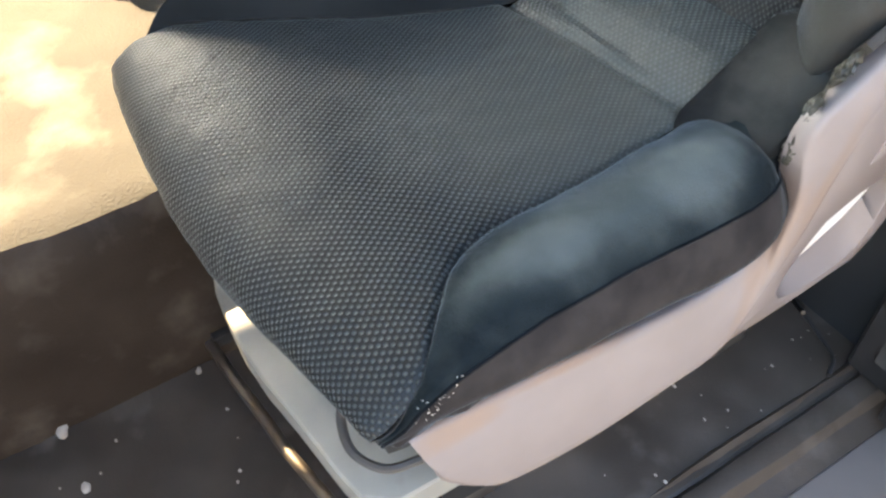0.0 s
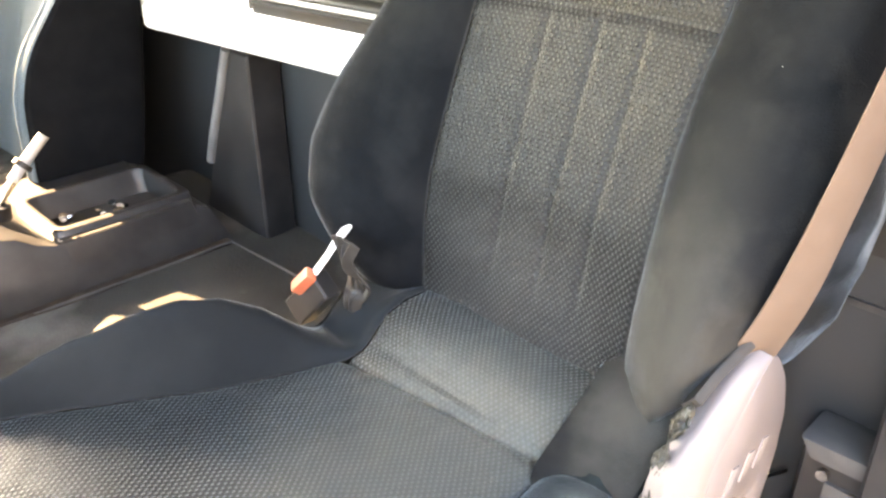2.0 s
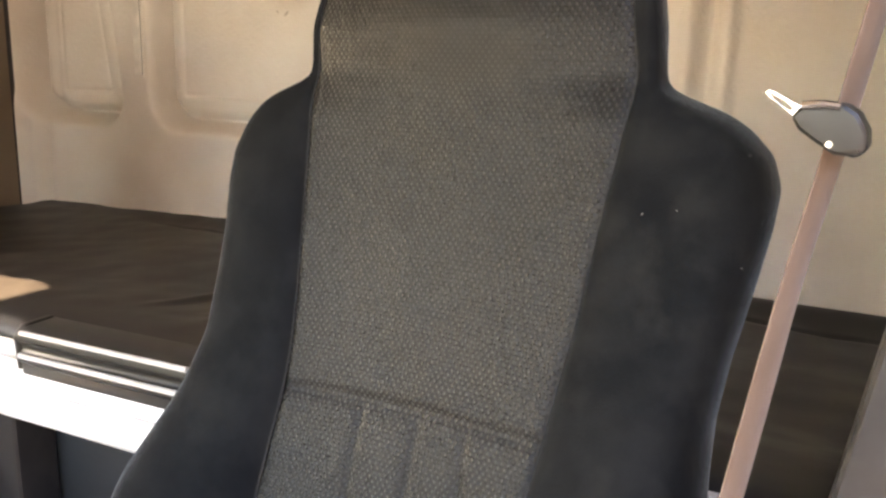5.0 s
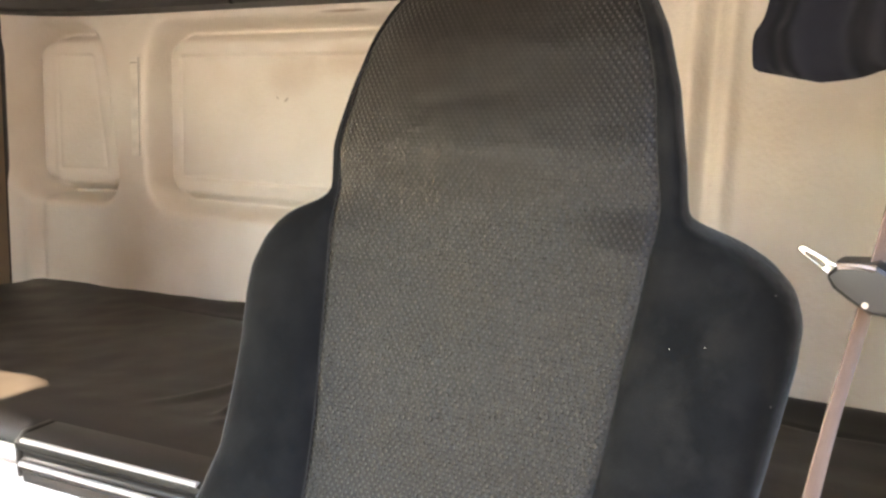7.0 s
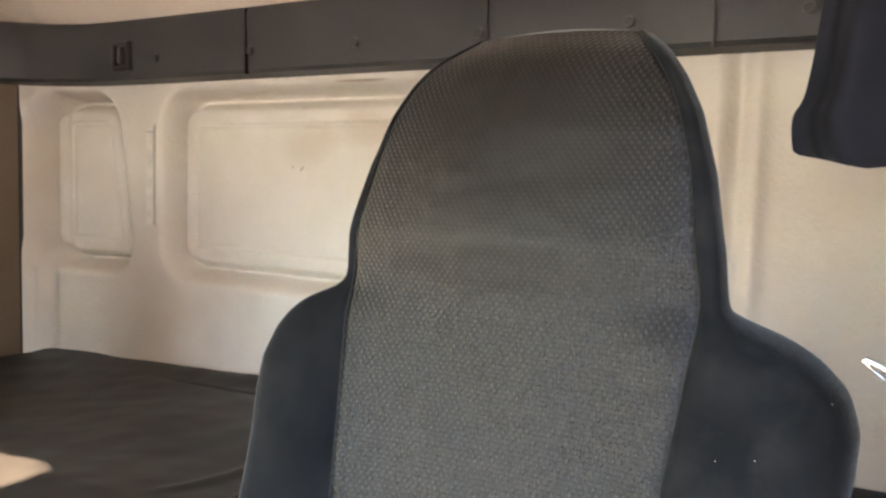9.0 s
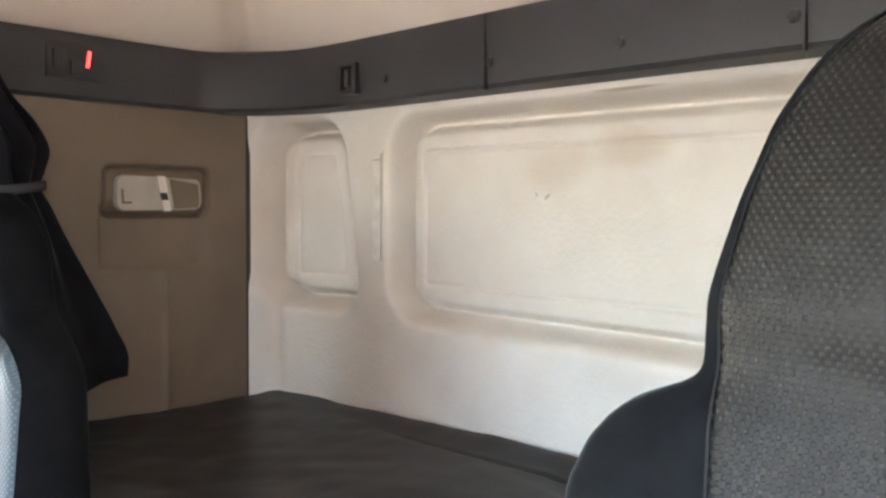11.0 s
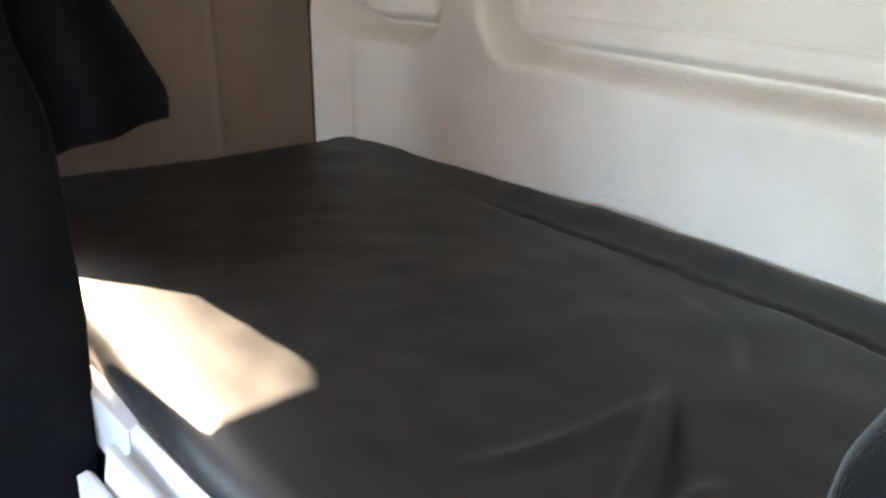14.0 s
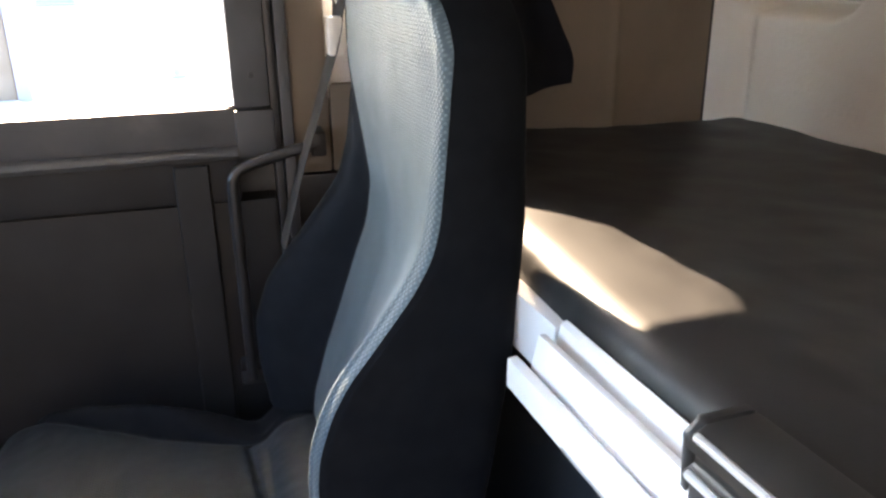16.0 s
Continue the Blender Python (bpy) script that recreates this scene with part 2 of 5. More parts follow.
VINYL = material("black_vinyl", (0.0116, 0.0119, 0.0126), 0.45, (0.0142, 0.0145, 0.0152), 5, 4, 0.25, 420, 0.0004, spec=0.40,
                 stain=(0.0165, 0.0172, 0.0182), stain_scale=4.5, stain_low=0.64, stain_high=0.9,
                 marks=((0, 1, -0.535, 1.452, 0.055, 0.014, -52, (0.060, 0.058, 0.055), 0.6), (0, 1, -0.625, 1.508, 0.060, 0.010, -12, (0.060, 0.058, 0.055), 0.55),
                        (0, 1, -0.80, 1.557, 0.050, 0.008, -8, (0.05, 0.049, 0.047), 0.5), (0, 1, -0.43, 1.21, 0.012, 0.006, 0, (0.10, 0.09, 0.08), 0.5)))
BASEWALL = material("bunk_base_panel", (0.014, 0.0170, 0.0195), 0.6, (0.019, 0.0225, 0.0255), 5, 5, 0.2, 400, 0.0005)
DASH = material("dash_plastic", (0.20, 0.18, 0.16), 0.6, (0.24, 0.22, 0.19), 8, 5, 0.2, 500, 0.0004)
MAT = material("rubber_mat", (0.026, 0.019, 0.015), 0.62, (0.048, 0.037, 0.029), 7, 8, 0.5, 380, 0.0012,
               spec=0.15, stain=(0.090, 0.077, 0.063), stain_scale=15, stain_low=0.53, stain_high=0.80)
DUSTYMAT = material("dusty_rubber_mat", (0.034, 0.0335, 0.031), 0.75, (0.058, 0.0575, 0.053), 4, 10, 0.8, 300, 0.0016,
                    spec=0.12, stain=(0.135, 0.134, 0.124), stain_scale=6, stain_low=0.55, stain_high=0.72)
FLOOR = material("floor_rubber", (0.036, 0.0290, 0.0240), 0.5, (0.070, 0.0575, 0.048), 9, 9, 0.5, 520, 0.001,
                 stain=(0.16, 0.145, 0.13), stain_scale=14, stain_low=0.58, stain_high=0.9)
WOODY = material("brown_edge_board", (0.10, 0.075, 0.042), 0.6, (0.16, 0.12, 0.07), 40, 6, 0.3, 400, 0.0005)
STEP = material("step_plastic", (0.135, 0.124, 0.119), 0.5, (0.172, 0.158, 0.150), 8, 6, 0.15, 500, 0.0003)
MARK = material("mark_plastic", (0.30, 0.262, 0.25), 0.45)
FRAY = material("frayed_thread", (0.16, 0.155, 0.14), 0.9, (0.24, 0.23, 0.21), 90, 4, 0.6, 900, 0.0006)
WHITE = material("white_enamel", (0.85, 0.85, 0.84), 0.3, (0.88, 0.88, 0.87), 10, 4, 0.05, 300, 0.0002)
GREYM = material("grey_enamel", (0.42, 0.42, 0.41), 0.4)
CHROME = material("bright_metal", (0.72, 0.70, 0.67), 0.22, (0.6, 0.58, 0.55), 25, 5, 0.05, 300, 0.0002, metal=1.0)
RUSTY = material("worn_metal", (0.25, 0.22, 0.19), 0.35, (0.45, 0.42, 0.37), 18, 6, 0.2, 300, 0.0004, metal=0.9)
BELT = material("belt_webbing", (0.128, 0.088, 0.064), 0.7, (0.150, 0.106, 0.080), 30, 4, 0.5, 1200, 0.0004, sheen=0.2)
BELTD = material("dark_belt_webbing", (0.032, 0.028, 0.024), 0.7, None, 30, 4, 0.5, 1200, 0.0004)
CURTAIN = material("curtain_cloth", (0.010, 0.0105, 0.014), 0.9, (0.016, 0.0165, 0.021), 12, 5, 0.5, 900, 0.0006, sheen=0.25, spec=0.1)
TIE = material("tie_cloth", (0.024, 0.0255, 0.030), 0.85, (0.032, 0.034, 0.039), 30, 5, 0.4, 900, 0.0005)
RED = material("red_button", (0.48, 0.13, 0.07), 0.35)
LAMPG = material("lamp_lens", (0.40, 0.37, 0.32), 0.35, (0.45, 0.42, 0.36), 30)
LAMPW = material("lamp_switch", (0.72, 0.69, 0.63), 0.4)
DUST = material("dried_mud", (0.50, 0.46, 0.41), 0.9, (0.36, 0.32, 0.28), 60, 5, 0.4, 200, 0.001)
CONCRETE = material("yard_ground", (0.30, 0.285, 0.26), 0.9, (0.36, 0.345, 0.315), 0.8, 8, 0.4, 30, 0.01)
PALEWALL = material("pale_render", (0.70, 0.69, 0.66), 0.9, (0.76, 0.75, 0.72), 1.2, 6, 0.3, 60, 0.004)
YELLOW = material("yellow_paint", (0.80, 0.74, 0.36), 0.5)
SLATE = material("slate_paint", (0.22, 0.23, 0.30), 0.6)
TAPE = material("seam_thread", (0.015, 0.017, 0.018), 0.9)
STRIP = material("worn_edge_plastic", (0.15, 0.15, 0.15), 0.4, (0.20, 0.20, 0.195), 30)
GLOSSY = material("glossy_sleeve", (0.030, 0.027, 0.020), 0.33, (0.085, 0.078, 0.058), 70, 6, 0.4, 500, 0.0008)
GRIP = material("grip_plastic", (0.015, 0.0148, 0.0140), 0.38, (0.021, 0.0206, 0.0195), 14, 6, 0.12, 500, 0.0003, spec=0.4)
GLASS = glass_material()
REDLED = bpy.data.materials.new("red_indicator")
REDLED.use_nodes = True
REDLED.node_tree.nodes["Principled BSDF"].inputs["Base Color"].default_value = (0.7, 0.03, 0.03, 1)
REDLED.node_tree.nodes["Principled BSDF"].inputs["Emission Color"].default_value = (1.0, 0.06, 0.05, 1)
REDLED.node_tree.nodes["Principled BSDF"].inputs["Emission Strength"].default_value = 0.12


# ---- mesh helpers ----
def thing(name, label, category, kind="", group="", at=(0, 0, 0)):
    ob = new(name)
    ob.empty_display_size = 0.05
    ob.location = at
    return tagged(ob, label, category, group, kind)


def put_mesh(name, me, mat, parent=None, label="", sharp=40):
    me.materials.append(mat)
    me.polygons.foreach_set("use_smooth", [True] * len(me.polygons))
    if sharp:
        me.set_sharp_from_angle(angle=radians(sharp))
    ob = new(name, me)
    if parent:
        ob.parent = parent
        ob.matrix_parent_inverse = Matrix.Translation(-Vector(parent.location))
    if label:
        ob["label"] = label
    return ob


def part(name, bm, mat, parent=None, label="", sharp=40):
    bmesh.ops.recalc_face_normals(bm, faces=bm.faces)
    me = bpy.data.meshes.new(name)
    bm.to_mesh(me)
    bm.free()
    return put_mesh(name, me, mat, parent, label, sharp)


def grid_mesh(name, P, mat, parent=None, label="", uv=None, sharp=0, closed=False):
    """A sheet from an array of points [rows, columns, 3]; uv the same shape with two values, in metres."""
    nr, nc = P.shape[:2]
    me = bpy.data.meshes.new(name)
    cols = nc if closed else nc - 1
    faces = [(r * nc + c, r * nc + (c + 1) % nc, (r + 1) * nc + (c + 1) % nc, (r + 1) * nc + c)
             for r in range(nr - 1) for c in range(cols)]
    me.from_pydata(P.reshape(-1, 3).tolist(), [], faces)
    if uv is not None:
        lay = me.uv_layers.new(name="UVMap")
        idx = np.zeros(len(me.loops), dtype=np.int32)
        me.loops.foreach_get("vertex_index", idx)
        lay.data.foreach_set("uv", uv.reshape(-1, 2)[idx].ravel().astype(np.float32))
    me.update()
    return put_mesh(name, me, mat, parent, label, sharp)


def box(lo, hi, bevel=0.004, seg=2, taper=None):
    """A bevelled block; taper scales the top in x and y about its middle."""
    bm = bmesh.new()
    bmesh.ops.create_cube(bm, size=1)
    for v in bm.verts:
        top = v.co.z > 0
        for i in range(3):
            v.co[i] = (lo[i] + hi[i]) / 2 + v.co[i] * (hi[i] - lo[i])
        if taper and top:
            v.co.x = (lo[0] + hi[0]) / 2 + (v.co.x - (lo[0] + hi[0]) / 2) * taper[0]
            v.co.y = (lo[1] + hi[1]) / 2 + (v.co.y - (lo[1] + hi[1]) / 2) * taper[1]
    if bevel:
        bmesh.ops.bevel(bm, geom=bm.edges[:], offset=bevel, segments=seg, profile=0.7, affect="EDGES")
    return bm


def prism(points, axis, lo, hi, bevel=0.003, seg=2, holes=()):
    """A plate from an outline in two axes, extruded along the third; the outline's axes follow in the order x, y, z."""
    bm = bmesh.new()

    def place(p, k):
        q = list(p)
        q.insert(axis, k)
        return q
    loops = []
    for pts in (points, *holes):
        vs = [bm.verts.new(place(p, lo)) for p in pts]
        loops += [bm.edges.new((vs[i], vs[(i + 1) % len(vs)])) for i in range(len(vs))]
    if holes:
        bmesh.ops.triangle_fill(bm, use_beauty=True, use_dissolve=True, edges=loops)
    else:
        bm.faces.new(bm.verts[:])
    out = bmesh.ops.extrude_face_region(bm, geom=bm.faces[:])
    for v in out["geom"]:
        if isinstance(v, bmesh.types.BMVert):
            v.co[axis] = hi
    bmesh.ops.recalc_face_normals(bm, faces=bm.faces)
    if bevel:
        rim = [e for e in bm.edges if len(e.link_faces) == 2 and e.calc_face_angle(0) > 0.6]
        bmesh.ops.bevel(bm, geom=rim, offset=bevel, segments=seg, profile=0.7, affect="EDGES")
    return bm


def ring_plate(outer, inner, axis, lo, hi, bevel=0.004, n=96):
    """A plate with an opening: two outlines, both seen whole from the opening's middle, joined by strips."""
    mid = np.mean(np.asarray(inner, float), 0)

    def reach(loop, shrink):
        pts = np.asarray(loop, float) - mid
        out = []
        for a in np.linspace(0, 2 * math.pi, n, endpoint=False):
            d, best = np.array((math.cos(a), math.sin(a))), 0.0
            for p, q in zip(pts, np.roll(pts, -1, 0)):
                e = q - p
                den = d[0] * e[1] - d[1] * e[0]
                if abs(den) < 1e-12:
                    continue
                r, u = (p[0] * e[1] - p[1] * e[0]) / den, (p[0] * d[1] - p[1] * d[0]) / den
                if r > 0 and -1e-9 <= u <= 1 + 1e-9:
                    best = max(best, r)
            out.append(mid + d * (best + shrink))
        o = np.array(out)
        return sum(np.roll(o, k, 0) * w for k, w in ((-1, .25), (0, .5), (1, .25)))
    up = 1 if hi > lo else -1
    bm = bmesh.new()
    rings = []
    for loop, shrink, k in ((outer, 0, lo), (outer, 0, hi - up * bevel), (outer, -bevel * .3, hi - up * bevel * .3), (outer, -bevel, hi),
                            (inner, bevel, hi), (inner, bevel * .3, hi - up * bevel * .3), (inner, 0, hi - up * bevel), (inner, 0, lo)):
        ring = []
        for p in reach(loop, shrink):
            c = list(p)
            c.insert(axis, k)
            ring.append(bm.verts.new(c))
        rings.append(ring)
    for a, b in zip(rings, rings[1:]):
        for k in range(n):
            bm.faces.new((a[k], a[(k + 1) % n], b[(k + 1) % n], b[k]))
    return bm


def spline(pts, n):
    """n points on a smooth curve through pts."""
    p = np.asarray(pts, float)
    q = np.vstack([2 * p[0] - p[1], p, 2 * p[-1] - p[-2]])
    out = []
    for s in np.linspace(0, len(p) - 1, n):
        i = min(int(s), len(p) - 2)
        t = s - i
        a, b, c, d = q[i:i + 4]
        out.append(0.5 * (2 * b + (c - a) * t + (2 * a - 5 * b + 4 * c - d) * t * t + (3 * b - a - 3 * c + d) * t ** 3))
    return np.array(out)


def tube(pts, r, n=40, sides=12, smooth=True, r2=None, bm=None):
    """A rod along a curve; r2 flattens it to a strap (half-thickness)."""
    c = spline(pts, n) if smooth else np.asarray(pts, float)
    bm = bm or bmesh.new()
    rings = []
    up = Vector((0, 0, 1))
    for i, p in enumerate(c):
        d = Vector(c[min(i + 1, len(c) - 1)] - c[max(i - 1, 0)]).normalized()
        side = d.cross(up)
        if side.length < 1e-3:
            side = Vector((1, 0, 0))
        side.normalize()
        nor = side.cross(d)
        rings.append([bm.verts.new(Vector(p) + side * r * math.cos(a) + nor * (r2 or r) * math.sin(a))
                      for a in (2 * math.pi * k / sides for k in range(sides))])
    for a, b in zip(rings, rings[1:]):
        for k in range(sides):
            bm.faces.new((a[k], a[(k + 1) % sides], b[(k + 1) % sides], b[k]))
    bm.faces.new(rings[0][::-1])
    bm.faces.new(rings[-1])
    return bm


def strap(pts, half, thick, across, n=40):
    """A flat webbing strap along a curve, its width lying along the given directions (one for each point)."""
    c, a = spline(pts, n), spline(across, n)
    bm = bmesh.new()
    rings = []
    for i, p in enumerate(c):
        d = Vector(c[min(i + 1, n - 1)] - c[max(i - 1, 0)]).normalized()
        w = Vector(a[i])
        w = (w - d * w.dot(d)).normalized()
        nor = d.cross(w)
        rings.append([bm.verts.new(Vector(p) + w * half * u + nor * thick * v)
                      for u, v in ((-1, -.5), (-.96, -1), (0, -1), (.96, -1), (1, -.5), (1, .5), (.96, 1), (0, 1), (-.96, 1), (-1, .5))])
    for a_, b_ in zip(rings, rings[1:]):
        for k in range(10):
            bm.faces.new((a_[k], a_[(k + 1) % 10], b_[(k + 1) % 10], b_[k]))
    bm.faces.new(rings[0][::-1])
    bm.faces.new(rings[-1])
    return bm


def disc(at, axis, r, depth, sides=16, inner=None):
    bm = bmesh.new()
    bmesh.ops.create_cone(bm, cap_ends=True, segments=sides, radius1=r, radius2=r * 0.9, depth=depth)
    q = Vector((0, 0, 1)).rotation_difference(Vector(axis)).to_matrix().to_4x4()
    bmesh.ops.transform(bm, matrix=Matrix.Translation(at) @ q, verts=bm.verts)
    return bm


def smooth01(a, b, x):
    t = np.clip((x - a) / (b - a), 0, 1)
    return t * t * (3 - 2 * t)


def fbm(x, y, z=0.0, s=1.0):
    return noise.fractal(Vector((x * s, y * s, z * s)), 0.6, 2.0, 4)


# ---- the cab's shell ----
XL, XR, YR, YF = -1.605, 0.45, 1.67, -0.75          # inner faces: passenger side, driver side, rear, front
ZF, ZT, ZB = 0.25, 0.51, 0.915                      # floor, engine tunnel, bunk top


def panel_recess(x, z, x0, x1, z0, z1, r, deep, lip):
    """Depth of a rounded pressed panel with a stepped rim."""
    cx, cz, hx, hz = (x0 + x1) / 2, (z0 + z1) / 2, (x1 - x0) / 2, (z1 - z0) / 2
    qx, qz = np.abs(x - cx) - hx + r, np.abs(z - cz) - hz + r
    d = np.hypot(np.maximum(qx, 0), np.maximum(qz, 0)) + np.minimum(np.maximum(qx, qz), 0) - r     # negative inside
    # outer moat, a rounded ridge inside it, then a fine groove round the flat centre
    moat = 0.85 * deep * np.exp(-((d + 0.42 * lip) / (0.28 * lip)) ** 2)
    return 0.45 * deep * smooth01(0, -lip, d) + moat + 0.005 * np.exp(-((d + lip + 0.024) / 0.004) ** 2) + 0.003 * smooth01(-lip - 0.022, -lip - 0.028, d)


def rear_wall():
    xs, zs = np.linspace(-1.6045, XR, 620), np.linspace(0.80, 1.60, 250)
    X, Z = np.meshgrid(xs, zs)
    mid = -0.58
    M = np.where(X < mid, mid - X, 0.0)
    Y = np.full_like(X, YR)
    Y += panel_recess(X, Z, -1.205, -0.02, 1.108, 1.540, 0.085, 0.075, 0.056)
    slant = -1.298 - 0.055 * (Z - 1.12) / 0.4
    d_small = panel_recess(-M, Z, -1.603 - mid, slant - mid, 1.108, 1.545, 0.085, 0.095, 0.055)
    Y += d_small
    # the lining sweeps out to the side panel, with a rib beside the joint
    Y -= 0.085 * np.clip((M - 0.69) / 0.335, 0, 1) ** 2.6
    Y += 0.008 * np.exp(-((M - 0.958) / 0.012) ** 2) - 0.004 * np.exp(-((M - 0.985) / 0.010) ** 2)
    Y -= 0.012 * np.exp(-((X - 0.030) / 0.016) ** 2) - 0.010 * np.exp(-((X - 0.058) / 0.012) ** 2) + 0.010 * np.exp(-((X - 0.088) / 0.014) ** 2)
    Y -= 0.004 * smooth01(1.54, 1.58, Z)
    P = np.stack([X, Y, Z], -1)
    w = thing("wall_rear", "cream moulded plastic rear wall lining with pressed panels, lightly soiled", "wall", "structure")
    grid_mesh("lining", P, CREAM, w)
    part("outer_skin", box((XL - 0.05, YR + 0.16, ZF), (XR + 0.05, YR + 0.20, 2.05), 0), GREYP, w)
    # narrow raised frame beside the small panel
    for sx in (-1.234,):
        s = thing("coat_slot", "narrow cream plastic slot cover on the rear wall", "trim")
        part("body", box((sx - 0.015, YR - 0.004, 1.226), (sx + 0.015, YR + 0.02, 1.464), 0.002), CREAM, s)
        part("inset", box((sx - 0.0115, YR - 0.0065, 1.232), (sx + 0.0115, YR + 0.01, 1.458), 0.002), LAMPW, s)
        part("slot_line", box((sx + 0.0120, YR - 0.0046, 1.232), (sx + 0.0132, YR - 0.003, 1.458), 0), GREYP, s)
        part("slot_line", box((sx - 0.0100, YR - 0.0071, 1.444), (sx + 0.0100, YR - 0.005, 1.4455), 0), TAN, s)


def left_wall():
    ys, zs = np.linspace(1.015, 1.580, 180), np.linspace(0.80, 1.60, 200)
    Y, Z = np.meshgrid(ys, zs)
    X = np.full_like(Y, XL)
    X -= panel_recess(Y, Z, 1.240, 1.490, 1.318, 1.430, 0.022, 0.026, 0.016)
    X -= 0.013 * smooth01(1.232, 1.240, Y) * smooth01(1.486, 1.464, Y) * smooth01(1.203, 1.211, Z) * smooth01(1.36, 1.33, Z)
    X += 0.007 * np.exp(-((Y - 1.378) / 0.008) ** 2) * smooth01(1.205, 1.19, Z)
    X -= 0.004 * smooth01(1.372, 1.32, Y) * smooth01(1.205, 1.195, Z)
    w = thing("wall_left", "tan plastic side lining beside the bunk", "wall", "structure")
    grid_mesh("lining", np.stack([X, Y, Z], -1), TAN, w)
    part("seam_strip", box((XL - 0.006, 1.5795, 0.86), (XL - 0.001, 1.588, 1.56), 0.001), BLACKP, w, "dark gap between the two linings")
    part("outer_skin", box((XL - 0.10, 0.69, ZF), (XL - 0.05, YR + 0.1, 0.99), 0), GREYP, w)
    part("outer_skin", box((XL - 0.10, 0.69, 0.985), (XL - 0.05, 0.80, 2.05), 0), GREYP, w)
    part("outer_skin", box((XL - 0.10, 1.00, 0.985), (XL - 0.05, YR + 0.1, 2.05), 0), GREYP, w)
    part("outer_skin", box((XL - 0.10, 0.79, 1.56), (XL - 0.05, 1.01, 2.05), 0), GREYP, w)
    part("closing_lining", box((XL - 0.05, 0.96, ZF), (XL - 0.03, YR, 0.82), 0), BASEWALL, w)


def lower_left_and_door():
    d = thing("door_1", "closed passenger door with dark plastic trim, ledge and window", "door", "structure")
    x = -1.56
    # window opening above the sill; its rear upper corner is cut off by a slanting filler
    sill, top, front, rear = 0.985, 1.44, -0.20, 0.655
    part("lower_panel", box((x - 0.06, -0.42, ZF), (x, 0.715, 0.822), 0.01), DOORP, d)
    part("outer_skin", box((x - 0.14, -0.44, ZF - 0.1), (x - 0.062, 0.76, sill - 0.01), 0), GREYP, d)
    part("upper_panel", box((x - 0.06, -0.42, 0.915), (x - 0.004, 0.70, sill), 0.008), GREYP, d)
    part("middle_panel", box((x - 0.06, -0.42, 0.824), (x + 0.006, 0.655, 0.913), 0.008), DOORP, d)
    ledge = prism([(x, 0.896), (x + 0.016, 0.900), (x + 0.020, 0.908), (x + 0.014, 0.915), (x - 0.004, 0.920)], 1, -0.42, 0.655, 0.003)
    part("ledge", ledge, GREYP, d, "grey padded ledge along the door")
    part("inset_edge", box((x, 0.545, 0.30), (x + 0.012, 0.605, 0.894), 0.008, 3), DOORP, d)
    part("side_frame", box((x - 0.07, 0.655, 0.986), (x + 0.012, 0.716, 1.70), 0.008), GREYP, d, "grey window frame post")
    part("frame_base", box((x - 0.05, 0.655, 0.90), (x + 0.014, 0.72, 0.982), 0.006), GREYP, d)
    part("frame_screw", disc((x + 0.013, 0.688, 1.04), (1, 0, 0), 0.005, 0.004), BLACKP, d)
    part("corner_seal", prism([(0.64, sill), (0.68, sill), (0.68, sill + 0.035), (0.668, sill + 0.008)], 0, x - 0.03, x - 0.01, 0), BLACKP, d)
    part("window_top_frame", box((x - 0.07, -0.42, top), (x, 0.70, 1.70), 0.004), GREYP, d)
    part("window_front_frame", box((x - 0.07, -0.44, sill), (x, front, top), 0.004), GREYP, d)
    pane = part("pane", box((x - 0.036, front, sill), (x - 0.031, rear, top), 0), GLASS, d)
    pane.visible_shadow = False
    # seals and pillar between door and bunk
    p = thing("pillar_left", "cream pillar lining with dark rubber door seals", "pillar", "structure")
    part("seal", box((x - 0.05, 0.716, 0.40), (x + 0.004, 0.730, 1.70), 0.005), BLACKP, p)
    part("seal", box((x - 0.05, 0.732, 0.40), (x + 0.010, 0.752, 1.70), 0.006), GREYP, p)
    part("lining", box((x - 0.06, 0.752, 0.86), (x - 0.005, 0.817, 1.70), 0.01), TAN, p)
    part("lining_ridge", box((x - 0.055, 0.815, 0.99), (x - 0.012, 0.823, 1.56), 0.003), CREAM, p)
    v = thing("window_1", "small bright side window behind the pillar, cream surround", "window", "structure")
    arch = [(0.825, 1.14), (0.985, 1.14), (0.987, 1.44), (0.978, 1.485), (0.955, 1.508), (0.92, 1.515), (0.825, 1.515)]
    part("window_frame", ring_plate([(0.816, 0.98), (1.02, 0.98), (1.02, 1.44), (1.02, 1.60), (0.955, 1.70), (0.92, 1.70), (0.816, 1.70)], arch, 0, x - 0.06, x - 0.022, 0.006), CREAM, v)
    part("window_sill", box((x - 0.06, 0.818, 0.86), (x - 0.006, 1.02, 1.015), 0.008), TAN, v)
    glass = part("pane", box((x - 0.075, 0.80, 0.99), (x - 0.071, 1.01, 1.56), 0), GLASS, v)
    glass.visible_shadow = False
    part("lower_lining", box((x - 0.06, 0.752, ZF), (x - 0.005, 0.97, 0.858), 0.01), BLACKP, p)
    # bent entry handle by the pillar
    h = thing("grab_handle", "black bent tube grab handle by the passenger door", "handle")
    part("bar", tube([(x + 0.05, 0.79, 0.925), (x + 0.055, 0.73, 0.915), (x + 0.06, 0.67, 0.90), (x + 0.062, 0.645, 0.885), (x + 0.062, 0.64, 0.85),
                      (x + 0.06, 0.64, 0.70), (x + 0.055, 0.64, 0.50)], 0.010, 60), BLACKP, h)
    part("foot", box((x + 0.0, 0.62, 0.49), (x + 0.06, 0.66, 0.52), 0.006), BLACKP, h)
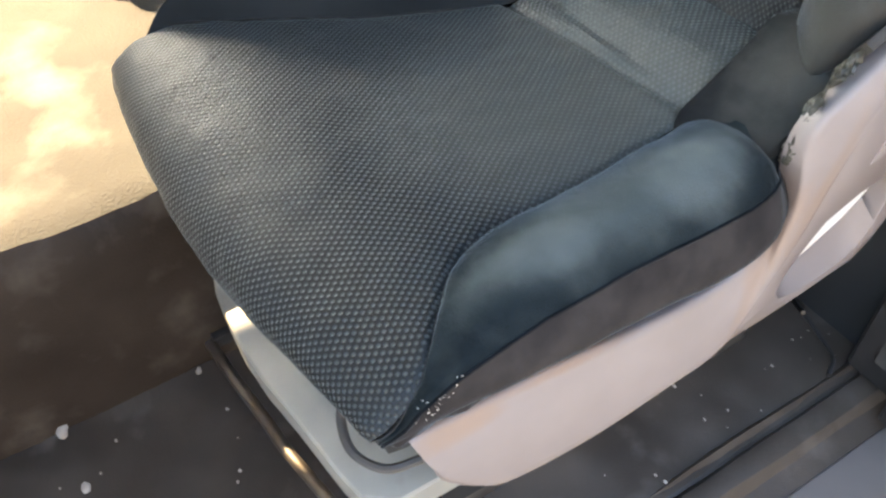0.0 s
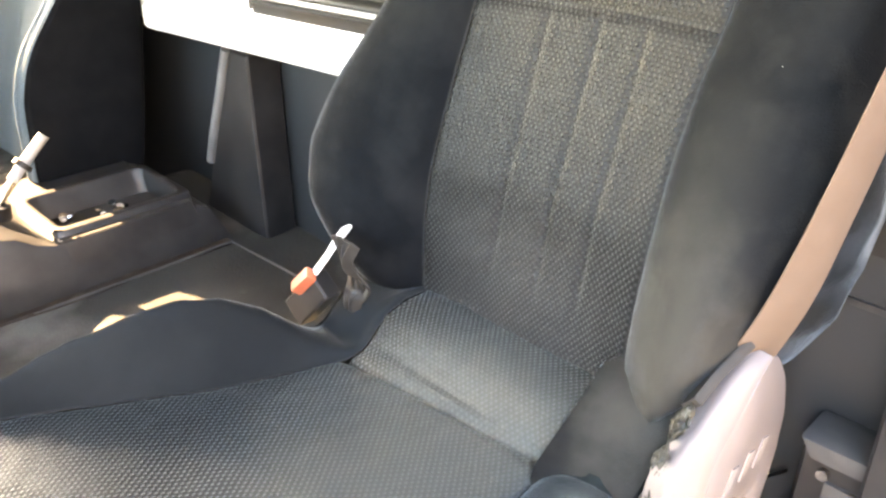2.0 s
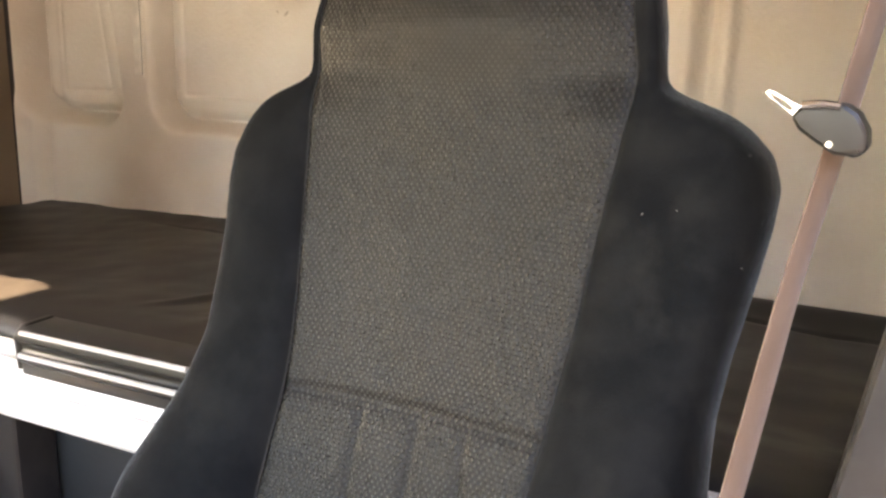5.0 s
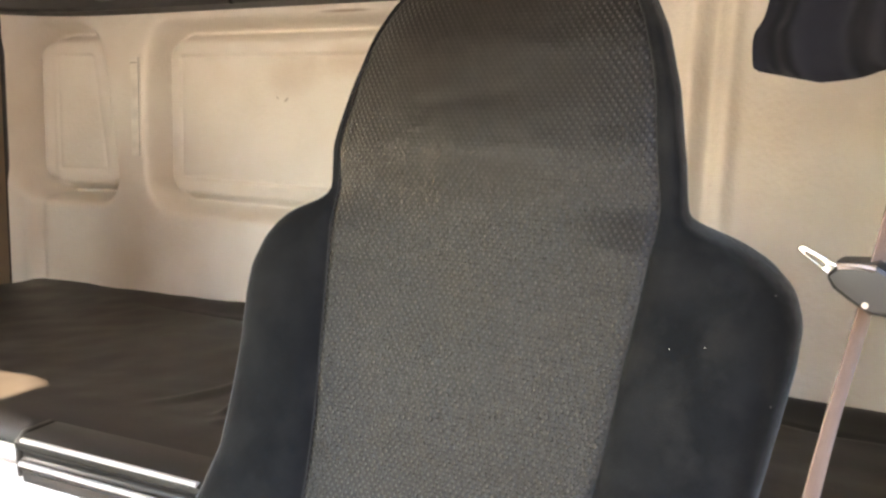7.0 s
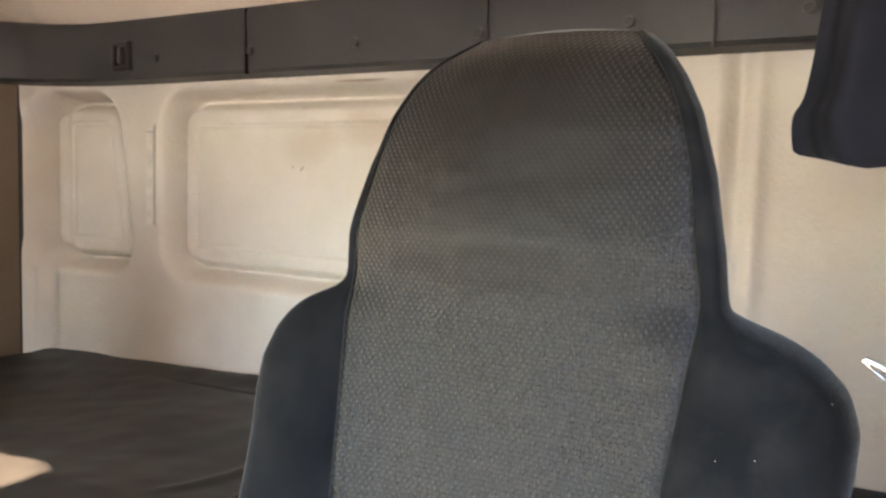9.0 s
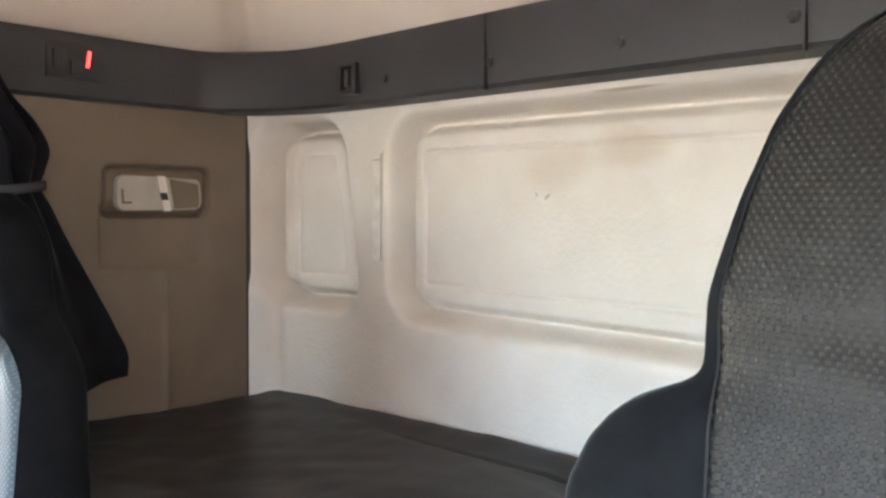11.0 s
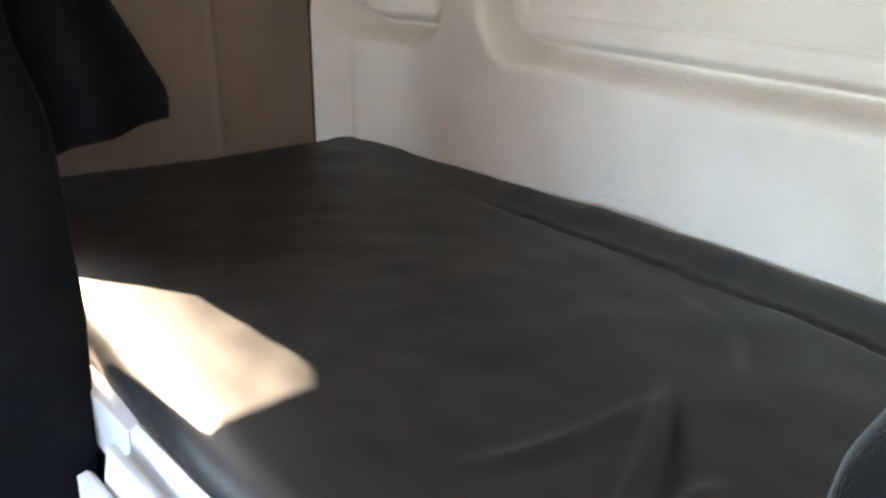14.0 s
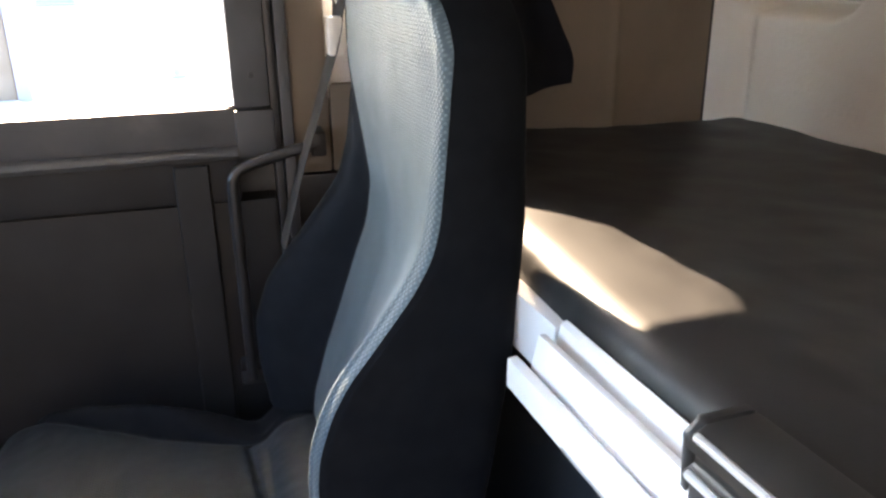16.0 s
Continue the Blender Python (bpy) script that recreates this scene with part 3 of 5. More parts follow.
    part("upper_foot", box((x - 0.005, 0.775, 0.905), (x + 0.06, 0.80, 0.945), 0.006), BLACKP, h)


def right_side():
    w = thing("wall_right", "cream lining of the driver's side behind the open doorway", "wall", "structure")
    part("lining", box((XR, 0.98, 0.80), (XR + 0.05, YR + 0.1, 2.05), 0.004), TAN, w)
    part("lower_lining", box((XR, 0.98, ZF), (XR + 0.05, YR + 0.1, 0.80), 0), BASEWALL, w)
    part("pillar", box((XR - 0.04, 0.90, ZF), (XR + 0.05, 0.98, 2.05), 0.012), GREYP, w)
    part("pillar_foot", prism([(0.36, 1.13), (0.42, 1.13), (0.42, ZF), (0.33, ZF), (0.318, 0.84)], 1, 0.92, 0.972, 0.008, 3), BLACKP, w)
    part("header", box((XR, -0.75, 1.72), (XR + 0.05, 0.90, 2.05), 0.01), CREAM, w)
    part("front_pillar", box((XR - 0.02, -0.80, ZF), (XR + 0.05, -0.55, 2.05), 0.01), GREYP, w)


def front_and_roof():
    f = thing("wall_front", "dark bulkhead and windscreen frame in front of the seats", "wall", "structure")
    part("bulkhead", box((XL - 0.1, YF - 0.05, ZF - 0.1), (XR + 0.05, YF, 0.95), 0), BLACKP, f)
    part("header", box((XL - 0.1, YF - 0.05, 1.66), (XR + 0.05, YF, 2.05), 0), CREAM, f)
    # Unseen dash and hood, added to block low light and bounce some up.
    dash = thing("dashboard", "dark plastic dashboard with a hood, unseen, added to shape the daylight", "dashboard")
    part("body", box((XL, YF, 0.60), (XR - 0.01, -0.36, 0.95), 0.02, 3), DASH, dash)
    part("instrument_hood", box((0.04, -0.62, 0.93), (0.42, -0.34, 1.16), 0.03, 3), BLACKP, dash)
    part("left_corner", box((XL - 0.08, YF - 0.02, ZF), (XL - 0.02, -0.42, 0.99), 0), BLACKP, f)
    part("front_pillar", box((XL - 0.08, YF - 0.02, 0.98), (XL - 0.02, -0.42, 1.52), 0), GREYP, f)
    part("windscreen_post", box((XL - 0.02, YF - 0.045, 0.95), (-1.50, YF + 0.02, 1.92), 0.01), GREYP, f)
    part("left_corner_top", box((XL - 0.08, YF - 0.02, 1.50), (XL - 0.02, -0.42, 2.05), 0), CREAM, f)
    part("left_header", box((XL - 0.10, -0.42, 1.70), (XL, 0.92, 2.05), 0), CREAM, f)
    pane = part("windscreen", box((XL - 0.02, YF - 0.03, 0.95), (XR - 0.02, YF - 0.025, 1.66), 0), GLASS, f)
    pane.visible_shadow = False
    # headlining: a coved tray
    c = thing("ceiling", "cream cloth headlining coved down to the dark band", "ceiling", "structure")
    xs, ys = np.linspace(XL - 0.03, XR + 0.03, 90), np.linspace(YF, YR - 0.02, 110)
    X, Y = np.meshgrid(xs, ys)
    edge = np.minimum(np.minimum(X - xs[0], xs[-1] - X), ys[-1] - Y)
    Z = 1.99 - 0.33 * (1 - smooth01(-0.02, 0.34, edge)) ** 1.15 * smooth01(YF + 0.05, 0.0, Y)
    crease = np.abs((X - xs[0]) - (ys[-1] - Y))
    Z += 0.02 * np.exp(-(crease / 0.035) ** 2) * smooth01(0.5, 0.1, edge)
    grid_mesh("headlining", np.stack([X, Y, Z], -1), CEILING, c)
    part("roof_skin", box((XL - 0.1, YF - 0.05, 2.03), (XR + 0.1, YR + 0.1, 2.08), 0), GREYP, c)


def trim_band():
    """The dark band round the top of the bunk space, swept along the walls and round the corner."""
    b = thing("trim_band", "dark grey plastic band with screw holes below the headlining", "trim", "structure")
    way = spline([(XL + 0.012, 0.88), (XL + 0.012, 1.15), (XL + 0.012, 1.38), (XL + 0.025, 1.475), (-1.52, 1.545), (-1.41, 1.588), (-1.30, 1.602), (-1.15, 1.606)], 60)
    way = np.vstack([way, np.stack([np.linspace(-1.12, XR, 60), np.full(60, 1.606)], -1)])
    prof = [(0.055, 1.552), (0.004, 1.555), (-0.002, 1.562), (-0.010, 1.672), (-0.004, 1.684), (0.06, 1.70)]
    rows = []
    for i, p in enumerate(way):
        d = way[min(i + 1, len(way) - 1)] - way[max(i - 1, 0)]
        d /= np.hypot(*d)
        out = np.array([-d[1], d[0]])                  # towards the wall
        rows.append([(*(p + out * o), z) for o, z in prof])
    grid_mesh("band", np.array(rows), BAND, b, sharp=35)
    for x in (-1.138, -0.866, -0.607, -0.351, -0.095, 0.155):
        part("screw_cap", disc((x, 1.600, 1.598), (0, -1, 0), 0.0085, 0.008, 14), BLACKP, b)
        part("screw_rim", disc((x, 1.602, 1.599), (0, -1, 0), 0.0105, 0.006, 14), GREYP, b)
    for x in (-0.874, -0.335, 0.03):
        part("joint", box((x - 0.0012, 1.5945, 1.552), (x + 0.0012, 1.606, 1.68), 0), BLACKP, b)
    part("socket_rim", ring_plate([(-1.270, 1.574), (-1.213, 1.574), (-1.213, 1.638), (-1.270, 1.638)], [(-1.260, 1.584), (-1.223, 1.584), (-1.223, 1.628), (-1.260, 1.628)], 1, 1.61, 1.588, 0.002), BLACKP, b)
    part("socket_hook", box((-1.253, 1.590, 1.591), (-1.240, 1.604, 1.624), 0.003), GREYP, b)
    part("clip_rim", ring_plate([(0.03, 1.618), (0.095, 1.618), (0.095, 1.662), (0.03, 1.662)], [(0.04, 1.626), (0.085, 1.626), (0.085, 1.654), (0.04, 1.654)], 1, 1.61, 1.588, 0.002), BLACKP, b)
    s = thing("switch_panel", "small black switch panel with a glowing red indicator", "switch")
    x = XL + 0.018
    part("plate", prism([(1.128, 1.592), (1.245, 1.592), (1.245, 1.664), (1.128, 1.664)], 0, x - 0.014, x + 0.004, 0.003), BLACKP, s)
    part("rocker", box((x + 0.002, 1.140, 1.612), (x + 0.010, 1.165, 1.648), 0.003), BLACKP, s)
    part("rocker", box((x + 0.002, 1.172, 1.600), (x + 0.010, 1.197, 1.628), 0.003), BLACKP, s)
    part("indicator", prism([(1.203, 1.618), (1.209, 1.618), (1.214, 1.650), (1.208, 1.650)], 0, x + 0.003, x + 0.007, 0.001), REDLED, s, "red indicator light")


def wall_lamp():
    l = thing("reading_lamp", "beige reading lamp with a white switch strip in the side lining", "lamp")
    x = XL - 0.014
    out = [(1.269, 1.346), (1.274, 1.337), (1.288, 1.332), (1.446, 1.334), (1.460, 1.340), (1.464, 1.354), (1.460, 1.395), (1.452, 1.403), (1.288, 1.409), (1.274, 1.404), (1.269, 1.394)]
    part("body", prism(out, 0, x, x + 0.019, 0.006, 3), LAMPG, l)
    part("switch_strip", prism([(1.372, 1.332), (1.390, 1.332), (1.376, 1.408), (1.358, 1.408)], 0, x + 0.012, x + 0.021, 0.002), LAMPW, l, "white switch strip")
    part("button", prism([(1.367, 1.356), (1.382, 1.356), (1.378, 1.372), (1.364, 1.372)], 0, x + 0.018, x + 0.024, 0.001), BLACKP, l, "small black button")
    part("catch", prism([(1.280, 1.348), (1.301, 1.348), (1.301, 1.353), (1.285, 1.353), (1.283, 1.379), (1.278, 1.379)], 0, x + 0.016, x + 0.021, 0.001), TAN, l)
    part("lens_edge", prism([(1.397, 1.337), (1.453, 1.340), (1.457, 1.354), (1.454, 1.392), (1.386, 1.403)], 0, x + 0.015, x + 0.0205, 0.002), TAN, l)


def floor_and_tunnel():
    xs, ys = np.linspace(XL, 0.275, 150), np.linspace(YF, 1.0, 150)
    X, Y = np.meshgrid(xs, ys)
    Z = np.full_like(X, ZF)
    for i in range(Z.shape[0]):
        for j in range(Z.shape[1]):
            Z[i, j] += 0.006 * fbm(X[i, j], Y[i, j], 0, 4) + 0.0015 * fbm(X[i, j], Y[i, j], 3, 18)
    f = thing("floor", "black rubber cab floor mat with dried mud", "floor", "structure")
    grid_mesh("rubber_mat", np.stack([X, Y, Z], -1), FLOOR, f)
    part("underfloor", box((XL - 0.1, YF - 0.05, ZF - 0.10), (XR, YR + 0.1, ZF - 0.03), 0), BLACKP, f)
    s = thing("door_sill", "ribbed dark door sill with a grey plastic step edge", "sill", "structure")
    rows = []
    prof = [(0.258, ZF - 0.004), (0.266, ZF + 0.006), (0.272, ZF - 0.004), (0.277, ZF - 0.006), (0.283, ZF + 0.004), (0.292, ZF + 0.006), (0.306, ZF + 0.003), (0.316, ZF - 0.010), (0.345, ZF - 0.020)]
    for y in np.linspace(-0.55, 0.98, 80):
        rows.append([(x + 0.003 * fbm(y, i, 0, 3), y, z + 0.002 * fbm(y, i, 5, 6)) for i, (x, z) in enumerate(prof)])
    grid_mesh("ribs", np.array(rows), FLOOR, s, sharp=30)
    part("step_edge", box((0.335, -0.55, ZF - 0.06), (XR + 0.03, 0.98, ZF - 0.016), 0.012, 3), STEP, s, "grey plastic step edge")
    # engine tunnel, with a rolled shoulder towards the driver
    t = thing("engine_tunnel", "engine tunnel covered with a dusty brown rubber mat", "tunnel", "structure")
    sec = [(-0.162, ZF - 0.01), (-0.160, ZF + 0.03), (-0.166, ZF + 0.12), (-0.170, ZT - 0.05), (-0.174, ZT - 0.018), (-0.186, ZT - 0.004), (-0.204, ZT),
           (-0.30, ZT), (-0.45, ZT), (-0.60, ZT), (-0.80, ZT), (-0.95, ZT), (-0.985, ZT - 0.01), (-0.995, ZT - 0.04), (-1.0, ZF)]
    sec = np.vstack([sec[:7], [(x, ZT) for x in np.linspace(-0.22, -0.94, 50)], sec[11:]])
    ys = np.linspace(YF, 1.0, 120)
    P = np.zeros((len(ys), len(sec), 3))
    for i, y in enumerate(ys):
        for j, (x, z) in enumerate(sec):
            P[i, j] = (x + 0.004 * fbm(y, z, 2, 5), y, z + 0.0035 * fbm(x, y, 0, 6) + 0.0008 * fbm(x, y, 7, 30))
    grid_mesh("mat_side", P[:, :6], MAT, t, sharp=0)
    grid_mesh("mat_top", P[:, 5:], DUSTYMAT, t, "brown rubber mat grey with dust", sharp=0)
    part("mat_edge", tube([(-0.640, 0.40, ZT + 0.003), (-0.630, 0.62, ZT + 0.003), (-0.628, 0.876, ZT + 0.003), (-0.50, 0.884, ZT + 0.003), (-0.30, 0.890, ZT + 0.003)], 0.0020, 60, 8, False), GREYP, t, "pale worn mat edge")
    # bits of dried mud
    random.seed(4)
    spots = [(-0.169, 0.265, 0.0045), (-0.150, 0.293, 0.0045), (-0.176, 0.183, 0.0045), (-0.157, 0.130, 0.009), (-0.224, 0.138, 0.0025), (-0.176, 0.213, 0.0025), (-0.181, 0.089, 0.003), (0.013, 0.278, 0.002),
             (-0.071, 0.135, 0.006), (-0.185, 0.247, 0.003), (0.176, 0.758, 0.0025), (0.218, 0.875, 0.0020), (0.262, 0.667, 0.0022)]
    spots += [(random.uniform(-0.13, 0.10), random.uniform(-0.05, 0.33), random.choice((0.0012, 0.0016, 0.0022))) for _ in range(16)]
    spots += [(random.uniform(0.20, 0.265), random.uniform(0.45, 0.97), random.choice((0.0008, 0.0011, 0.0016))) for _ in range(16)]
    for x, y, r in spots:
        bm = bmesh.new()
        bmesh.ops.create_icosphere(bm, subdivisions=2, radius=r)
        for v in bm.verts:
            k = 1 + 0.5 * fbm(v.co.x / r + x * 40, v.co.y / r, v.co.z / r, 0.9)
            v.co = Vector((x + v.co.x * k * 1.2, y + v.co.y * k * 0.8, ZF + 0.006 + v.co.z * 0.3))
        tagged(part("mud_crumb", bm, DUST), "pale crumb of dried mud on the rubber floor", "crumb", "mud crumbs")


def outside():
    g = thing("ground", "pale sunlit concrete yard outside the cab", "ground", "structure")
    part("sheet", box((-600, -600, -1.25), (600, 600, -1.15), 0), CONCRETE, g)
    # Unseen wall, added to hold back the sky light entering the doorway.
    n = thing("wall_yard", "unseen plain dark wall added beside the open doorway to block sky light", "wall", "structure")
    part("face", box((3.4, -30, -1.15), (3.7, 30, 3.0), 0), GREYP, n)
    b = thing("far_building", "long low pale rendered building across the yard", "building")
    part("wall", box((-43, -50, -1.15), (-40, 46, 0.9), 0.02), PALEWALL, b)
    part("roof", box((-43.4, -50.4, 0.9), (-39.5, 46.4, 1.05), 0.02), PALEWALL, b)
    part("doorway", box((-40.01, -6.6, -1.15), (-39.96, -5.0, 0.7), 0.01), SLATE, b)
    c = thing("yellow_container", "yellow painted bin in the yard", "bin")
    part("body", box((-23.4, -1.32, -1.15), (-22.6, -0.51, 0.55), 0.04), YELLOW, c)
    part("lid", box((-23.5, -1.37, 0.55), (-22.5, -0.46, 0.65), 0.03), PALEWALL, c)
    p = thing("yard_post", "slate grey steel post in the yard", "post")
    part("shaft", box((-16.8, -0.17, -1.15), (-16.6, -0.02, 3.0), 0.02), SLATE, p)
    part("foot", box((-16.9, -0.25, -1.15), (-16.5, 0.06, -1.08), 0.01), SLATE, p)
    q = thing("yard_gate_post", "broad weathered gate post in the yard", "post")
    part("shaft", box((-15.2, -2.56, -1.15), (-14.9, -2.34, 3.0), 0.02), SLATE, q)
    part("board", box((-15.2, -2.95, -1.15), (-15.0, -2.60, 2.6), 0.02), TAN, q)


rear_wall()
left_wall()
lower_left_and_door()
right_side()
front_and_roof()
trim_band()
wall_lamp()
floor_and_tunnel()
outside()


# ---- seats ----
def table(z, pairs, soft=0.012):
    """A smoothed table look-up."""
    a, b = zip(*pairs)
    return sum(np.interp(z + d * soft, a, b) * w for d, w in ((-1.5, .15), (-.75, .2), (0, .3), (.75, .2), (1.5, .15)))


def driver_line(z):
    return 0.832 + 0.27 * (z - 0.65)


def driver_backrest(seat):
    zs = np.concatenate([np.linspace(0.585, 1.20, 124), np.linspace(1.204, 1.262, 30), np.linspace(1.266, 1.44, 40), np.linspace(1.443, 1.484, 18)])
    W = table(zs, [(0.58, .17), (0.62, .20), (0.66, .235), (0.70, .268), (0.75, .292), (0.80, .298), (0.85, .288), (0.90, .268), (0.95, .252), (1.0, .247), (1.05, .249),
                   (1.10, .254), (1.15, .259), (1.18, .259), (1.205, .250), (1.225, .232), (1.238, .212), (1.247, .186), (1.254, .173), (1.30, .171), (1.36, .159), (1.41, .143), (1.44, .127), (1.46, .112), (1.475, .096), (1.487, .078)], 0.004)
    p = table(zs, [(0.58, .0), (0.63, .015), (0.68, .045), (0.74, .064), (0.80, .062), (0.88, .044), (0.96, .026), (1.05, .018), (1.15, .016), (1.21, .012), (1.25, .001), (1.48, .0)])
    fo = table(zs, [(0.58, 0), (0.63, .0), (0.72, .006), (0.80, .012), (0.90, .006), (1.0, -.002), (1.1, 0), (1.2, .002), (1.26, .004), (1.30, .014), (1.40, .014), (1.44, .008), (1.458, .0), (1.472, -.014), (1.487, -.036)], 0.006)
    th = table(zs, [(0.58, .07), (0.7, .105), (0.78, .085), (0.84, .062), (0.95, .062), (1.02, .095), (1.2, .10), (1.25, .082), (1.40, .078), (1.45, .072), (1.465, .062), (1.475, .05)], 0.006)
    # each side has its own outline: the inner side swells further out, the outer shoulder stands wider
    WL = W + table(zs, [(0.60, .0), (0.66, .010), (0.72, .022), (0.80, .026), (0.87, .024), (0.93, .012), (1.0, .0), (1.1, -.008), (1.2, -.013), (1.26, -.009), (1.48, -.008)])
    WR = W + table(zs, [(0.90, .0), (1.0, .004), (1.1, .010), (1.2, .015), (1.25, .008), (1.30, .004), (1.40, .003), (1.48, .002)])
    top = [(1.30, .157), (1.36, .148), (1.41, .133), (1.44, .118), (1.46, .103), (1.475, .087), (1.487, .070)]
    hl = table(zs, [(0.58, .118), (0.655, .128), (0.77, .136), (0.87, .133), (0.97, .127), (1.06, .131), (1.16, .141), (1.25, .150)] + [(a, b - .004) for a, b in top])
    hr_ = table(zs, [(0.58, .118), (0.65, .131), (0.77, .129), (0.87, .126), (0.93, .128), (1.0, .136), (1.06, .144), (1.14, .152), (1.20, .158), (1.26, .164)] + top)
    nu, nb, nk = 67, 18, 24
    ins, bl, br, sh = [], [], [], []
    iuv = []
    for k, z in enumerate(zs):
        y0 = driver_line(z)
        us = np.linspace(-1, 1, nu)
        head = smooth01(1.22, 1.27, z)
        swell = smooth01(1.14, 1.34, z)
        x = np.where(us > 0, us * hr_[k], us * hl[k])
        f = fo[k] + 0.010 * us ** 2 * smooth01(0.62, 0.75, z) * (1 - head) + 0.016 * (1 - us ** 2) * swell - 0.003 * (np.abs(us) > 0.985)
        for gx in (-0.042, 0.016, 0.066):
            f -= 0.0040 * np.exp(-((x - gx) / 0.0034) ** 2) * smooth01(0.69, 0.74, z) * smooth01(0.968, 0.960, z)
        f -= 0.0045 * np.exp(-((z - 0.972 - 0.03 * x + 0.06 * x * x) / 0.0045) ** 2)
        f += 0.0025 * np.sin(x * 40 + 1) * np.exp(-((z - 0.68) / 0.03) ** 2)
        f += 0.002 * np.array([fbm(q, z, 1, 9) for q in x])
        ins.append(np.stack([x, y0 - f, np.full(nu, z)], -1))
        iuv.append(np.stack([x, np.full(nu, z * 1.035)], -1))
        f1 = fo[k] + 0.010 * smooth01(0.62, 0.75, z) * (1 - head)
        hr = 1 - 0.75 * head

        def section(wide, inner, tuck, slim=0.0):
            w = wide - inner
            pts = [(inner, f1 - 0.003), (inner + .10 * w, f1 + 0.004 * hr + .30 * p[k]), (inner + .34 * w, f1 + .88 * p[k]), (inner + .62 * w, f1 + p[k]), (inner + .86 * w, f1 + .62 * p[k] - .004),
                   (wide - .001, f1 + .08 * p[k] - .020 * hr - .004), (wide, f1 - .050 * hr - 0.014), (wide - .012, -th[k] * .80), (wide - .045 * (1 - .6 * head), -th[k])]
            pts[3:] = [(pts[3][0] - .018 * tuck, pts[3][1]), (pts[4][0] - .042 * tuck, pts[4][1]), (pts[5][0] - .052 * tuck, pts[5][1]), (pts[6][0] - .030 * tuck, pts[6][1] - .028 * tuck), (pts[7][0] - .02 * tuck, pts[7][1] - .012 * tuck), pts[8]]
            pts[5:] = [(pts[5][0] - .004 * slim, pts[5][1]), (pts[6][0] - .020 * slim, pts[6][1]), (pts[7][0] - .046 * slim, pts[7][1]), (pts[8][0] - .058 * slim, pts[8][1])]
            return spline(pts, nb)
        c = section(WL[k], hl[k], 0.0, float(smooth01(1.0, 1.12, z)))
        cr = section(WR[k], hr_[k], float(smooth01(0.90, 0.77, z)))
        wav = np.array([0.0022 * fbm(q, z * 1.2, 4, 7) for q in c[:, 0]])
        br.append(np.stack([cr[:, 0], y0 - cr[:, 1] - wav, np.full(nb, z)], -1))
        bl.append(np.stack([-c[:, 0], y0 - c[:, 1] - wav, np.full(nb, z)], -1))
        e, eL = cr[-1], c[-1]
        xs = np.linspace(e[0], -eL[0], nk)
        sh.append(np.stack([xs, y0 - e[1] + 0.012 * (1 - np.linspace(-1, 1, nk) ** 2), np.full(nk, z)], -1))
    grid_mesh("backrest_insert", np.array(ins), CLOTH, seat, "grey woven cloth, shiny with wear, upper back toned dark as shade", np.array(iuv))
    grid_mesh("backrest_bolster", np.array(br), DUSTSHEEN, seat, "dark blue-grey velour side bolster")
    grid_mesh("backrest_bolster", np.array(bl), VELOUR, seat, "dark blue-grey velour side bolster")
    grid_mesh("back_shell", np.array(sh), SHELL, seat)
    # top cap over the headrest
    bm = bmesh.new()
    rim = np.vstack([ins[-1], br[-1][1:], sh[-1][1:], bl[-1][::-1][1:-1]])
    mid = rim.mean(0) + (0, 0, 0.003)
    vs = [bm.verts.new(q) for q in rim]
    inner = [bm.verts.new(Vector(mid) + (Vector(q) - Vector(mid)) * 0.5 + Vector((0, 0, 0.002))) for q in rim]
    m = bm.verts.new(mid)
    for i in range(len(vs)):
        j = (i + 1) % len(vs)
        bm.faces.new((vs[i], vs[j], inner[j], inner[i]))
        bm.faces.new((inner[i], inner[j], m))
    part("headrest_top", bm, VELOUR, seat, "", 0)
    # seam threads beside the insert
    for sx, edge in ((-1, hl), (1, hr_)):
        line = [(sx * (h + 0.0005), driver_line(z) - f - 0.010 * smooth01(0.62, 0.75, z) * (1 - smooth01(1.22, 1.27, z)) + 0.001, z)
                for z, h, f in zip(zs[8:-6:3], edge[8:-6:3], fo[8:-6:3])]
        part("seam", tube(line, 0.0009, len(line), 6, False), TAPE, seat)


